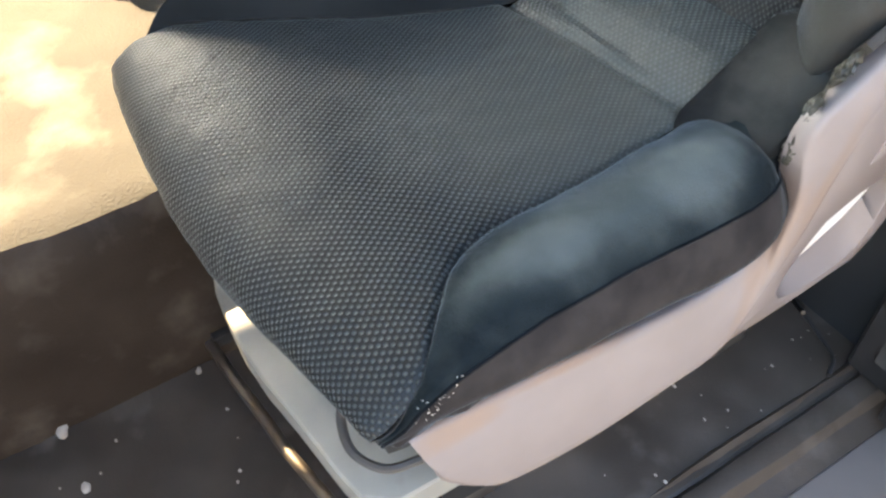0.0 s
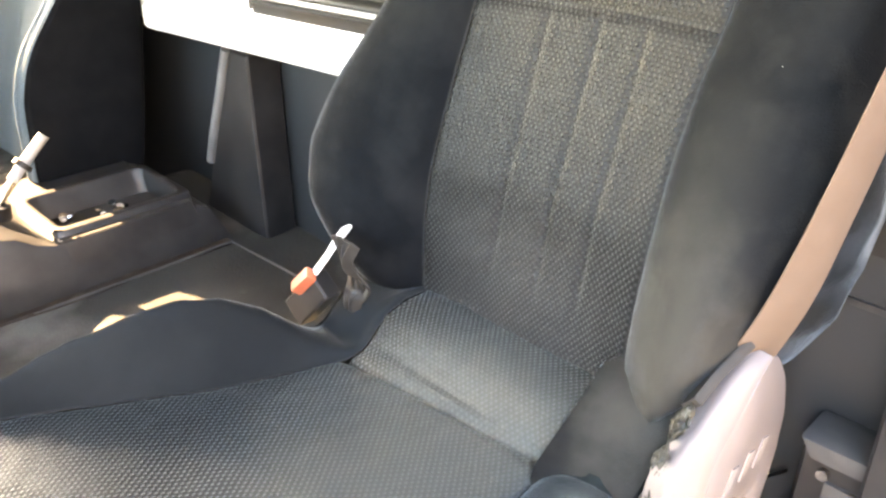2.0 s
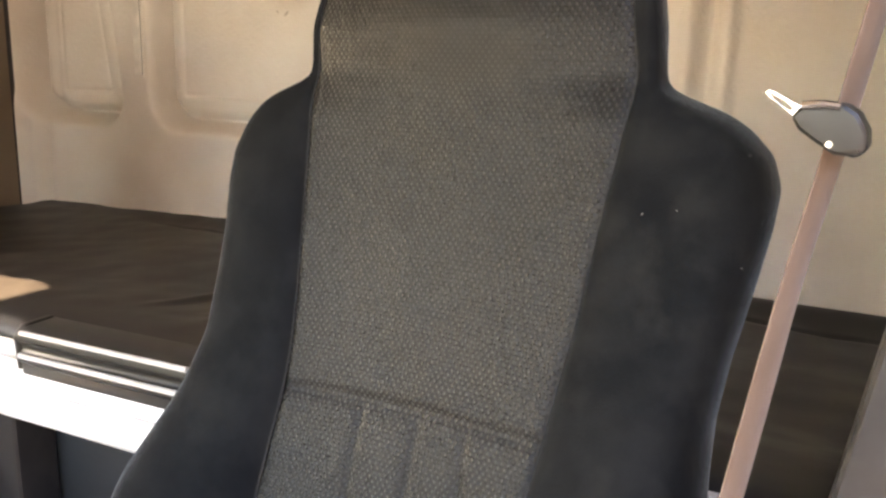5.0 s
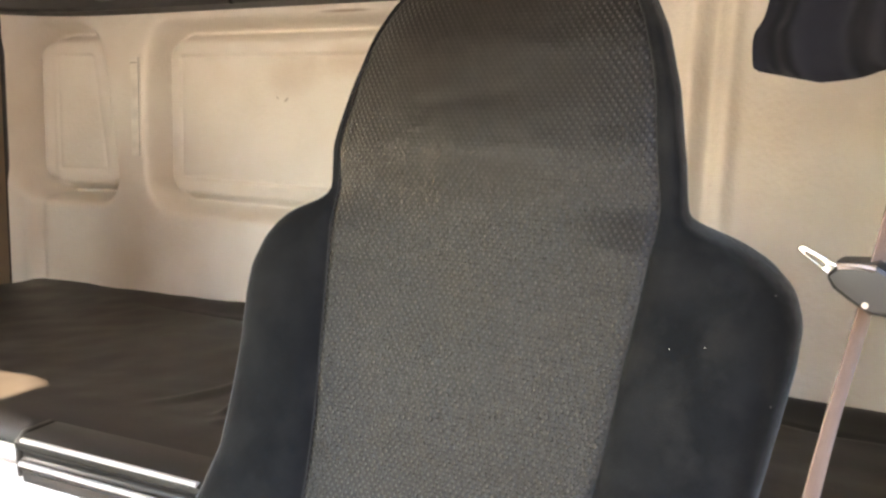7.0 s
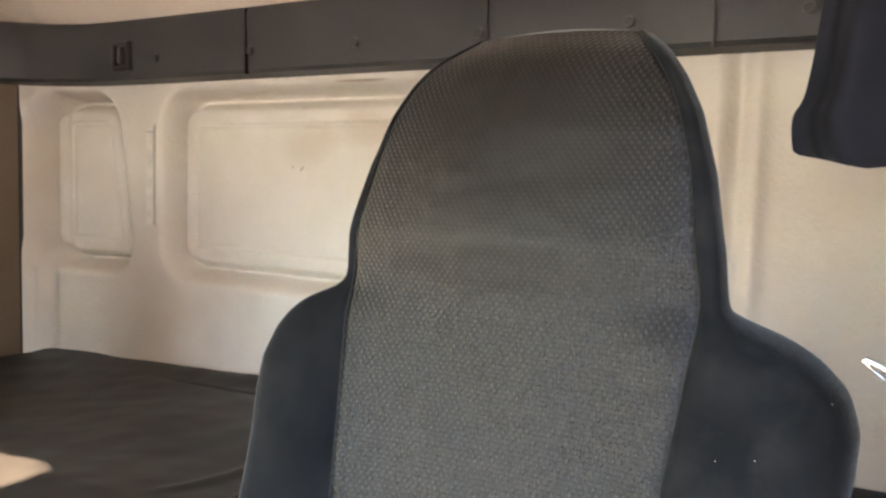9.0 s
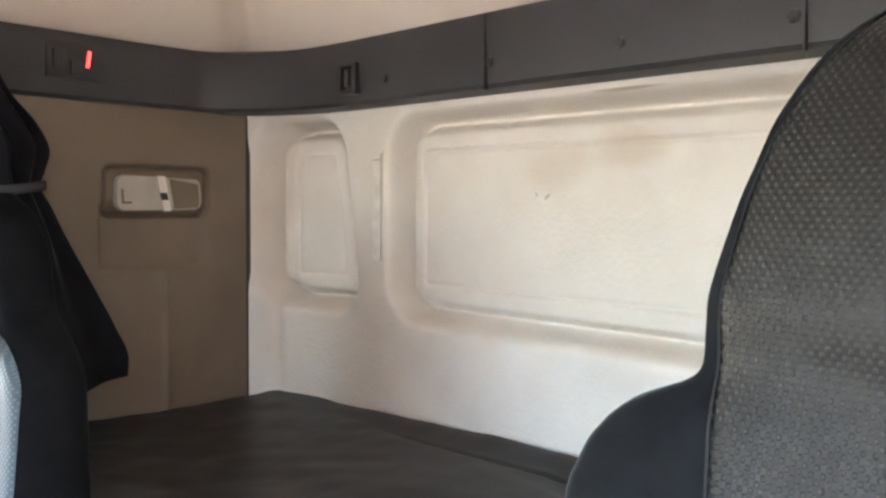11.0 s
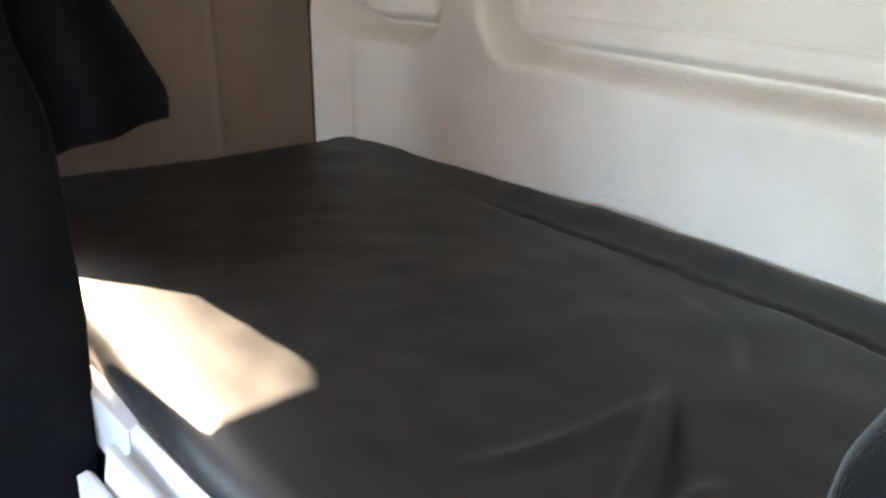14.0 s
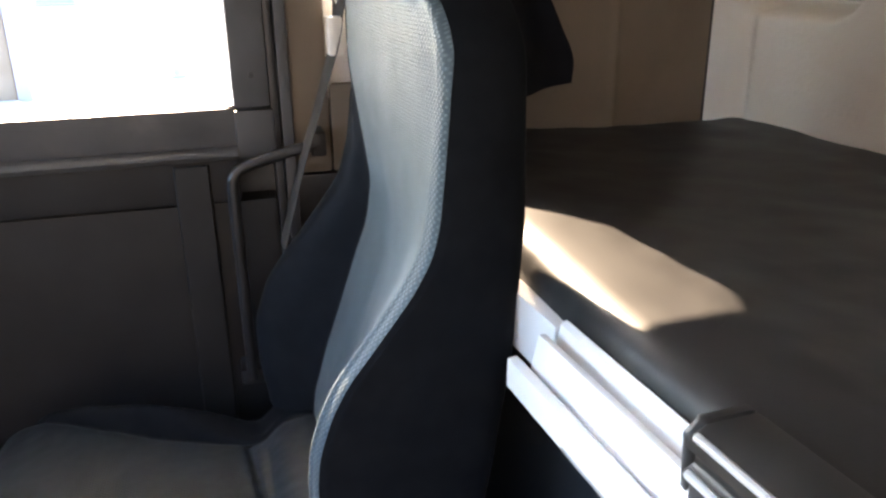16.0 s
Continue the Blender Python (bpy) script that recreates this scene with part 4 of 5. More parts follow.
def passenger_backrest(seat):
    """Fuller than the driver's: a cloth face, toned pale as lit, that reaches the inner edge, a deep dark side and a
    swelling outer bolster.
    """
    zs = np.concatenate([np.linspace(0.585, 1.40, 150), np.linspace(1.404, 1.468, 26)])
    yi = table(zs, [(.58, .812), (.65, .818), (.70, .824), (.77, .845), (.82, .863), (.90, .891), (.97, .917), (1.03, .925), (1.11, .916), (1.18, .908), (1.24, .907), (1.34, .906), (1.41, .906), (1.44, .914), (1.457, .930), (1.47, .950)], .012)
    yn = table(zs, [(.58, .800), (.65, .786), (.70, .779), (.80, .781), (.83, .785), (.873, .799), (.911, .818), (.941, .842), (.982, .873), (1.011, .893), (1.046, .911), (1.082, .919), (1.14, .925), (1.195, .930), (1.27, .931), (1.34, .926), (1.40, .921), (1.44, .924), (1.457, .936), (1.47, .955)], .008)
    yf = table(zs, [(.58, .790), (.64, .756), (.72, .744), (.78, .746), (.85, .770), (.90, .802), (.955, .845), (1.015, .884), (1.08, .900), (1.15, .912), (1.24, .922), (1.34, .925), (1.42, .935), (1.455, .950), (1.47, .962)], .01)
    yr = table(zs, [(.58, .970), (.83, 1.006), (.915, 1.020), (1.07, 1.031), (1.25, 1.028), (1.40, 1.020), (1.455, 1.008), (1.47, .992)], .01)
    xs_ = table(zs, [(.58, .125), (.95, .128), (1.05, .120), (1.12, .140), (1.20, .158), (1.28, .155), (1.33, .140), (1.40, .132), (1.44, .115), (1.47, .075)], .01)
    near = table(zs, [(.58, .212), (.70, .235), (.80, .242), (.95, .240), (1.22, .242), (1.25, .238), (1.275, .222), (1.295, .196), (1.31, .172), (1.325, .160), (1.40, .150), (1.44, .132), (1.457, .112), (1.47, .090)], .005)
    wide = table(zs, [(.58, .215), (.66, .255), (.75, .282), (.82, .282), (.90, .262), (.98, .240), (1.05, .215), (1.12, .200), (1.25, .198), (1.28, .186), (1.31, .168), (1.34, .160), (1.40, .150), (1.44, .132), (1.457, .112), (1.47, .090)], .008)
    face, uv, dark, outer, rear = [], [], [], [], []
    for z, i, n, f, r, sx, nx, wx in zip(zs, yi, yn, yf, yr, xs_, near, wide):
        lap = 0.003 * float(smooth01(.95, 1.08, z)) + 0.005 * float(smooth01(1.20, 1.26, z) * smooth01(1.33, 1.29, z))         # the cloth laps over the inner edge
        e = 0.045 * float(smooth01(1.29, 1.34, z))            # and stops short of it on the headrest
        c = spline([(-sx, i), (-.5 * sx, i + .002), (0, i + .003), (.42 * nx, i + .30 * (n - i)), (.70 * nx, i + .62 * (n - i)), (nx - .026 - e, n), (nx - .014 - e, n + .002), (nx - .005 - e, n + .004 + .3 * lap), (nx + .0005 - e, n + .007 + lap)], 60)
        wav = np.array([0.0008 * fbm(q, z, 1, 9) for q in c[:, 0]])
        face.append(np.stack([c[:, 0], c[:, 1] + wav, np.full(60, z)], -1))
        uv.append(np.stack([c[:, 0], np.full(60, z)], -1))
        d = spline([(nx + .0005 - e, n + .007 + lap), (nx + .002 - .3 * e, n + .014 + lap), (nx + .003, n + .022 + lap), (nx + .004, .5 * (n + r)), (nx + .001, r - .030), (nx - .010, r - .008), (nx - .035, r)], 26)
        dark.append(np.stack([d[:, 0] + 0.0015 * np.array([fbm(q, z, 3, 8) for q in d[:, 1]]), d[:, 1], np.full(26, z)], -1))
        w = wx - sx
        o = spline([(-sx, i), (-sx - .08 * w, i + .18 * (f - i)), (-sx - .30 * w, i + .66 * (f - i)), (-sx - .58 * w, f + .003), (-sx - .80 * w, f + .004), (-wx + .003, f + .024), (-wx, .5 * (f + r) - .02), (-wx + .010, r - .056), (-wx + .04, r - .036)], 30)
        outer.append(np.stack([o[:, 0], o[:, 1] + 0.002 * np.array([fbm(q, z * 1.2, 4, 7) for q in o[:, 0]]), np.full(30, z)], -1))
        b = np.linspace(nx - .035, -wx + .04, 24)
        rear.append(np.stack([b, np.linspace(r, r - .036, 24), np.full(24, z)], -1))
    grid_mesh("backrest_insert", np.array(face), LITBLUE, seat, "blue-grey woven cloth, little worn, pale lit tone painted in", np.array(uv))
    grid_mesh("backrest_bolster", np.array(dark), NAVY, seat, "dark velour side")
    grid_mesh("backrest_bolster", np.array(outer), NAVY, seat, "dark blue velour side bolster")
    grid_mesh("back_shell", np.array(rear), SHELL, seat)
    bm = bmesh.new()
    rim = np.vstack([face[-1], dark[-1][1:], rear[-1][1:], outer[-1][::-1][1:-1]])
    mid = rim.mean(0) + (0, 0, 0.004)
    vs = [bm.verts.new(q) for q in rim]
    m = bm.verts.new(mid)
    for i in range(len(vs)):
        bm.faces.new((vs[i], vs[(i + 1) % len(vs)], m))
    part("headrest_top", bm, NAVY, seat, "", 0)
    part("seam", tube([tuple(p[0] + np.array((0, -.0006, 0))) for p in face[6:-4:3]], 0.0009, 50, 6, False), TAPE, seat)
    # small cloth tag near the top of the face
    tag = [face[k][6 + 5 * q] + np.array((0, -.0012, 0)) for k in (130, 135) for q in range(6)]
    grid_mesh("cloth_tag", np.array(tag).reshape(2, 6, 3), LAMPG, seat, "small pale cloth tag")


def cushion(seat, cloth, words):
    nodes = [  # y, z, half-width, insert half-width, bolster rise
        (0.885, 0.655, .175, .120, -.020), (0.845, 0.660, .185, .121, -.012), (0.800, 0.662, .178, .122, .004), (0.765, 0.653, .196, .123, .010), (0.738, 0.630, .232, .125, .026), (0.715, 0.625, .252, .127, .038),
        (0.670, 0.624, .260, .131, .043), (0.60, 0.627, .258, .141, .042), (0.54, 0.631, .258, .146, .037), (0.50, 0.634, .258, .151, .030), (0.465, 0.636, .257, .166, .021), (0.435, 0.637, .255, .196, .012),
        (0.400, 0.634, .251, .232, .004), (0.364, 0.626, .245, .241, .0), (0.337, 0.610, .240, .237, 0), (0.324, 0.590, .241, .232, 0), (0.328, 0.574, .242, .228, 0), (0.337, 0.561, .242, .225, 0),
        (0.350, 0.551, .240, .222, 0), (0.372, 0.545, .236, .218, 0)]
    q = spline(nodes, 150)
    nu, nb = 73, 20
    ins, iuv, br, bl = [], [], [], []
    run = 0.0
    for k in range(len(q)):
        y, z, W, hi, h = q[k]
        d = q[min(k + 1, len(q) - 1), :2] - q[max(k - 1, 0), :2]
        d /= np.hypot(*d)
        n = np.array([d[1], -d[0]])                    # outward, in y and z
        if n[1] < 0 and y > 0.4:
            n = -n
        if k:
            run += np.hypot(*(q[k, :2] - q[k - 1, :2]))
        us = np.linspace(-1, 1, nu)
        left = hi
        if z > 0.60 or y > 0.37:
            left = float(np.interp(y, [0.364, 0.40, 0.435, 0.50, 0.60, 0.72, 0.765], [0.290, 0.272, 0.252, 0.216, 0.168, 0.122, 0.121])) if y < 0.765 else hi
        wide_out = W
        f = 0.006 * (1 - us ** 2) * (y < 0.74) - 0.003 * (np.abs(us) > 0.985)
        front = smooth01(0.42, 0.36, y)
        low = 0.062 * float(smooth01(0.625, 0.548, z))
        f = f - front * np.where(us < 0, 0.010, 0.016) * us ** 4
        back = low * np.clip(us + 0.15, 0, 1.15) ** 1.5       # the front runs back and under on the outer side
        groove = np.exp(-((y - 0.727 - 0.012 * us) / 0.006) ** 2)
        f = f - 0.007 * groove
        f = f + 0.0022 * np.array([fbm(a * hi, y, z, 10) for a in us])
        if left == hi and y < 0.5:
            left = hi * (1 + 0.205 * float(smooth01(0.545, 0.585, z)) - 0.10 * float(smooth01(0.575, 0.52, z)))
        x = np.where(us < 0, us * left, us * hi)
        ins.append(np.stack([x, y + n[0] * f + back, z + n[1] * f], -1))
        iuv.append(np.stack([x, np.full(nu, run)], -1))
        side = max(0.02, 0.085 - 0.06 * front)
        for sx, out, dip in ((1, br, 0.016), (-1, bl, 0.010)):
            W, hs, hi = (wide_out, h, q[k][3]) if sx > 0 else (left + float(np.interp(y, [0.37, 0.42, 0.5, 0.6, 0.67, 0.76], [.003, .016, .032, .052, .080, .085])), float(np.interp(y, [0.37, 0.395, 0.42, 0.465, 0.53, 0.58, 0.62, 0.66, 0.70, 0.735, 0.78], [0, 0.014, 0.030, 0.056, 0.080, 0.090, 0.082, 0.058, 0.024, 0.002, -0.004])) * (1.0 if cloth is SEATCLOTH else 0.5), left)
            if sx < 0 and z < 0.60:
                hs = 0.0
            w = max(W - hi, 0.001)
            thin = 0.006 * float(smooth01(0.012, 0.004, w))
            f0 = -front * dip - 0.003 - thin
            pts = [(hi, f0), (hi + .10 * w, f0 + .004 * (w > .02) + .32 * hs), (hi + .34 * w, f0 + .85 * hs), (hi + .60 * w, f0 + 1.0 * hs), (hi + .84 * w, f0 + .66 * hs - .002),
                   (W - .002, f0 + .02 * hs - .014), (W - .003, f0 - .014 - .25 * (side - .014)), (W - .018 * min(1.0, w / .03), f0 - .014 - .55 * (side - .014)), (W - .040 * min(1.0, w / .03), f0 - side - .002)]
            c = spline(pts, nb)
            wav = np.array([0.003 * min(1.0, w / 0.03) * fbm(a, y * 1.5, 9, 8) for a in c[:, 0]])
            out.append(np.stack([sx * c[:, 0], y + n[0] * (c[:, 1] + wav) + (back[-1] if sx > 0 else 0), z + n[1] * (c[:, 1] + wav)], -1))
    grid_mesh("cushion_insert", np.array(ins), cloth, seat, words, np.array(iuv))
    for src, velour, words in ((br, SHEENED, "dark worn velour cushion bolster, pale sheen painted on top"), (bl, INNER, "blue-grey velour cushion bolster")):
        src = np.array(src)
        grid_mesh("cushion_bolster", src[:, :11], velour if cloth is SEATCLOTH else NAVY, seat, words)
        grid_mesh("cushion_skirt", src[:, 10:], SKIRT, seat, "grey-brown dusty cloth skirt")
    for sx, src in ((1, br), (-1, bl)):
        line = [tuple(src[k][0] + np.array((0, 0, 0.0008))) for k in range(8, 120, 2)]
        part("seam", tube(line, 0.0009, len(line), 6, False), TAPE, seat)
        low = [tuple(src[k][10] + np.array((sx * 0.0006, 0, 0))) for k in range(22, 112, 3)]
        part("piping", tube(low, 0.0014, len(low), 6, False), VELOUR, seat)
    part("cushion_underside", box((-0.20, 0.38, 0.485), (0.20, 0.86, 0.56), 0.02), SHELL, seat)


def seat_base(seat):
    part("pan", prism([(-0.150, 0.42), (-0.146, 0.366), (-0.134, 0.346), (-0.100, 0.337), (-0.068, 0.334), (-0.020, 0.332), (0.030, 0.335), (0.083, 0.343), (0.158, 0.352), (0.187, 0.358), (0.206, 0.378), (0.215, 0.82), (-0.215, 0.82), (-0.215, 0.44)], 2, 0.394, 0.428, 0.006, 3), PAN, seat, "pale plastic seat pan with brown dirt")
    part("pan_ridge", prism([(-0.19, 0.43), (0.19, 0.43), (0.19, 0.80), (-0.19, 0.80)], 2, 0.428, 0.49, 0.006), BLACKP, seat)
    part("bellows", box((-0.18, 0.42, 0.29), (0.18, 0.80, 0.40), 0.02, 3), SHELL, seat)
    part("foot_rail", box((-0.17, 0.36, 0.25), (-0.13, 0.88, 0.295), 0.006), RUSTY, seat)
    part("foot_rail", box((0.13, 0.40, 0.25), (0.17, 0.88, 0.295), 0.006), RUSTY, seat)
    part("slide_bar", tube([(-0.112, 0.315, 0.340), (-0.066, 0.318, 0.340), (-0.022, 0.323, 0.340), (0.020, 0.328, 0.340), (0.055, 0.331, 0.340), (0.090, 0.337, 0.340), (0.135, 0.345, 0.340), (0.17, 0.355, 0.340)], 0.0062, 60), RUSTY, seat, "scuffed metal slide release bar")
    part("front_skirt", prism([(-0.10, 0.42), (-0.09, 0.376), (0.03, 0.368), (0.20, 0.404), (0.20, 0.43)], 2, 0.29, 0.37, 0.004), BLACKP, seat)
    part("slide_arm", box((-0.119, 0.318, 0.332), (-0.106, 0.45, 0.348), 0.004), BLACKP, seat)
    part("front_plate", prism([(-0.10, 0.40), (-0.09, 0.356), (-0.05, 0.345), (0.03, 0.345), (0.085, 0.352), (0.20, 0.372), (0.20, 0.40), (0.08, 0.375), (-0.05, 0.368), (-0.085, 0.40)], 2, 0.352, 0.396, 0.003), WOODY, seat)
    part("cable_loop", tube([(0.130, 0.380, 0.500), (0.138, 0.370, 0.478), (0.163, 0.364, 0.473), (0.184, 0.370, 0.473), (0.199, 0.383, 0.474), (0.208, 0.408, 0.480)], 0.0042, 36, 8), GREYP, seat)


def bmesh_strip(a, b, n):
    """A hollowed strip between two curves."""
    bm = bmesh.new()
    rows = [[bm.verts.new(p + (q - p) * t - np.array((0.010 * 4 * t * (1 - t), 0, 0))) for t in np.linspace(0, 1, n)] for p, q in zip(a, b)]
    for r, q in zip(rows, rows[1:]):
        for k in range(n - 1):
            bm.faces.new((r[k], r[k + 1], q[k + 1], q[k]))
    return bm


def side_trim(seat):
    """The beige plastic cover on the outer side, with the recliner housing and its handle opening."""
    inner = [(0.384, 0.572), (0.438, 0.566), (0.519, 0.558), (0.60, 0.544), (0.670, 0.541), (0.718, 0.552), (0.736, 0.585), (0.738, 0.628), (0.732, 0.665), (0.738, 0.690), (0.760, 0.706), (0.785, 0.723), (0.820, 0.746), (0.845, 0.756)]
    crease = [(0.394, 0.545), (0.407, 0.514), (0.436, 0.477), (0.466, 0.455), (0.546, 0.444), (0.63, 0.451), (0.693, 0.463), (0.727, 0.521), (0.750, 0.577), (0.764, 0.630), (0.784, 0.682), (0.806, 0.706), (0.830, 0.736), (0.848, 0.752)]
    deep = [0.236, 0.236, 0.236, 0.236, 0.236, 0.236, 0.237, 0.238, 0.238, 0.238, 0.238, 0.238, 0.239, 0.240]
    ci = spline([(x, *p) for x, p in zip(deep, inner)], 110)
    cc = spline([(0.2515, *p) for p in crease], 110)
    rows = []
    for i, c in zip(ci, cc):
        d = (c - i) * (0, 1, 1)
        d = d / np.linalg.norm(d)
        row = [i + (-0.020, 0.004, -0.010), i + (-0.005, 0.001, -0.001)]
        row += [i + (c - i) * t + np.array((0.006 * 4 * t * (1 - t) * .6, 0, 0)) for t in np.linspace(0, 0.9, 10)]
        row += [c - d * 0.002 + (0.0008, 0, 0), c + d * 0.001 + (-0.0004, 0, 0), c + d * 0.0035 + (-0.003, 0, 0), c + d * 0.004 + (-0.02, 0, 0)]
        rows.append(row)
    grid_mesh("cover_front", np.array(rows), BEIGE, seat, "pale beige plastic side cover", sharp=0)
    back = crease[6:13] + [(0.852, 0.750), (0.876, 0.738), (0.902, 0.704), (0.920, 0.660), (0.923, 0.610), (0.911, 0.545), (0.886, 0.494), (0.866, 0.475), (0.80, 0.466), (0.74, 0.462)]
    hole = [(0.757, 0.500), (0.760, 0.525), (0.772, 0.545), (0.788, 0.569), (0.82, 0.583), (0.855, 0.590), (0.872, 0.585), (0.880, 0.56), (0.873, 0.52), (0.860, 0.495), (0.83, 0.483), (0.79, 0.479), (0.765, 0.485)]
    part("side_cover", ring_plate(back, hole, 0, 0.218, 0.249, 0.005, 160), BEIGE, seat)
    part("recess", prism([(0.735, 0.478), (0.885, 0.478), (0.890, 0.60), (0.735, 0.60)], 0, 0.196, 0.205, 0), BLACKP, seat)
    part("recliner_lever", prism([(0.752, 0.515), (0.764, 0.545), (0.784, 0.575), (0.82, 0.590), (0.858, 0.592), (0.852, 0.566), (0.830, 0.545), (0.795, 0.525), (0.765, 0.512)], 0, 0.214, 0.240, 0.006, 3), WHITE, seat, "white recliner lever in the opening")
    low, high = spline([(0.2485, 0.758, 0.494), (0.2485, 0.775, 0.483), (0.2485, 0.805, 0.481), (0.2485, 0.840, 0.487), (0.2485, 0.862, 0.499), (0.2485, 0.874, 0.524)], 30), spline([(0.226, 0.762, 0.515), (0.222, 0.782, 0.518), (0.222, 0.810, 0.532), (0.222, 0.835, 0.550), (0.222, 0.850, 0.565), (0.224, 0.858, 0.580)], 30)
    part("scoop", bmesh_strip(low, high, 8), BEIGE, seat)
    # maker's mark, as plain slanting bars
    for a, wide in ((0.814, 0.022), (0.843, 0.020), (0.868, 0.022)):
        part("mark_bar", prism([(a, 0.624), (a + wide * .55, 0.626), (a + wide, 0.647), (a + wide * .45, 0.650)], 0, 0.2485, 0.2500, 0), MARK, seat)
    part("edge_strip", prism([(0.912, 0.672), (0.930, 0.672), (0.940, 0.560), (0.935, 0.535), (0.905, 0.540)], 0, 0.222, 0.228, 0.001), BELT, seat)
    part("edge_pin", tube([(0.23, 0.880, 0.560), (0.236, 0.925, 0.562), (0.246, 0.97, 0.552)], 0.004, 12, 8), CHROME, seat)
    part("frame_bracket", box((0.20, 0.885, 0.700), (0.226, 0.955, 0.722), 0.004), BELTD, seat)
    # crumpled hinge boot: a thin pinched strip along the cover's inner edge
    line = spline([(0.220, 0.738, 0.640), (0.222, 0.740, 0.668), (0.222, 0.752, 0.694), (0.223, 0.766, 0.713), (0.225, 0.786, 0.735)], 80)
    rows = []
    for i, q in enumerate(line):
        wide = 0.008 + 0.005 * fbm(i * 0.11, 2, 0, 1.0) + 0.004 * math.sin(i * 0.23)
        row = []
        for v in np.linspace(-1, 1, 18):
            lift = 0.0042 * fbm(v * 1.6, i * 0.13, 3, 1.1) + 0.0026 * fbm(v * 4, i * 0.34, 8, 1.0) + 0.003 * (1 - v * v)
            row.append(q + np.array((0.75, -0.35, 0.35)) * wide * v + np.array((0.1, -0.75, 0.6)) * lift)
        rows.append(row)
    grid_mesh("hinge_boot", np.array(rows), GLOSSY, seat, "crumpled glossy brown-black hinge boot")
    part("hinge_tube", strap([(0.224, 0.780, 0.728), (0.226, 0.806, 0.742), (0.232, 0.838, 0.757)], 0.015, 0.004, [(0.5, -0.5, 0.7)] * 3, 20), BELTD, seat)
    part("rear_gusset", prism([(0.700, 0.600), (0.845, 0.620), (0.862, 0.700), (0.81, 0.700), (0.765, 0.668), (0.72, 0.640)], 0, 0.120, 0.212, 0.020, 4), DUSTSHEEN, seat)


def seat_thing(label, at, trim):
    s = thing("driver_seat" if trim else "passenger_seat", label, "seat")
    (driver_backrest if trim else passenger_backrest)(s)
    cushion(s, *((SEATCLOTH, "grey woven cloth seat centre, greyed with dust and toned paler as lit") if trim else (SHADEDBLUE, "blue-grey woven cloth seat centre in a shaded tone")))
    seat_base(s)
    if trim:
        side_trim(s)
    s.location = at
    return s


def hem(seat):
    """Frayed, pinched seam along the foot of the outer backrest bolster."""
    random.seed(5)
    line = [(0.132 + 0.066 * t, driver_line(0.69) - 0.022 - 0.006 * math.sin(3 * t), 0.692 + random.uniform(-.003, .003)) for t in np.linspace(0, 1, 14)]
    part("hem", tube(line, 0.0021, 40, 8), FRAY, seat, "pale frayed seam")
    for k in range(7):
        x = 0.17 + 0.006 * k
        part("fray", tube([(x, driver_line(.69) - 0.026, 0.690), (x + .003, driver_line(.69) - 0.031, 0.686 + random.uniform(-.006, .006)), (x + .006, driver_line(.69) - 0.030, 0.684)], 0.0014, 8, 6), FRAY, seat)


def lint(seat):
    """White scuffed flakes at the cushion's corner and small specks on the bolsters."""
    random.seed(12)
    spots = []
    for _ in range(50):
        u = random.random() ** 0.8
        spots.append((0.2485 + random.uniform(-.0045, .004), 0.385 + 0.034 * u + random.gauss(0, .002), 0.612 + 0.018 * u + random.gauss(0, .004), random.uniform(.0003, .0007)))
    for x, y, z, r in ((0.190, 0.944, 1.164, .0005), (0.215, 0.945, 1.169, .0005), (0.258, 0.960, 1.211, .0005), (0.262, 0.955, 1.131, .0004), (0.225, 0.836, 0.868, .0010), (0.262, 0.858, 0.874, .0009),
                       (0.198, 0.868, 0.919, .0005), (0.144, 0.895, 0.959, .0006), (0.20, 0.880, 0.965, .0005), (0.18, 0.856, 0.90, .0005)):
        spots.append((x, y, z, r))
    for x, y, z, r in spots:
        bm = bmesh.new()
        bmesh.ops.create_icosphere(bm, subdivisions=1, radius=r)
        for v in bm.verts:
            v.co = Vector((x + v.co.x * 0.7, y + v.co.y, z + v.co.z * random.uniform(0.4, 1.3)))
        part("lint", bm, LAMPW, seat)


driver = seat_thing("dark grey driver's seat in woven cloth and velour, worn", (0, 0, 0), True)
lint(driver)
hem(driver)
seat_thing("blue-grey cloth passenger seat with dark velour sides", (-1.14, -0.095, -0.105), False)


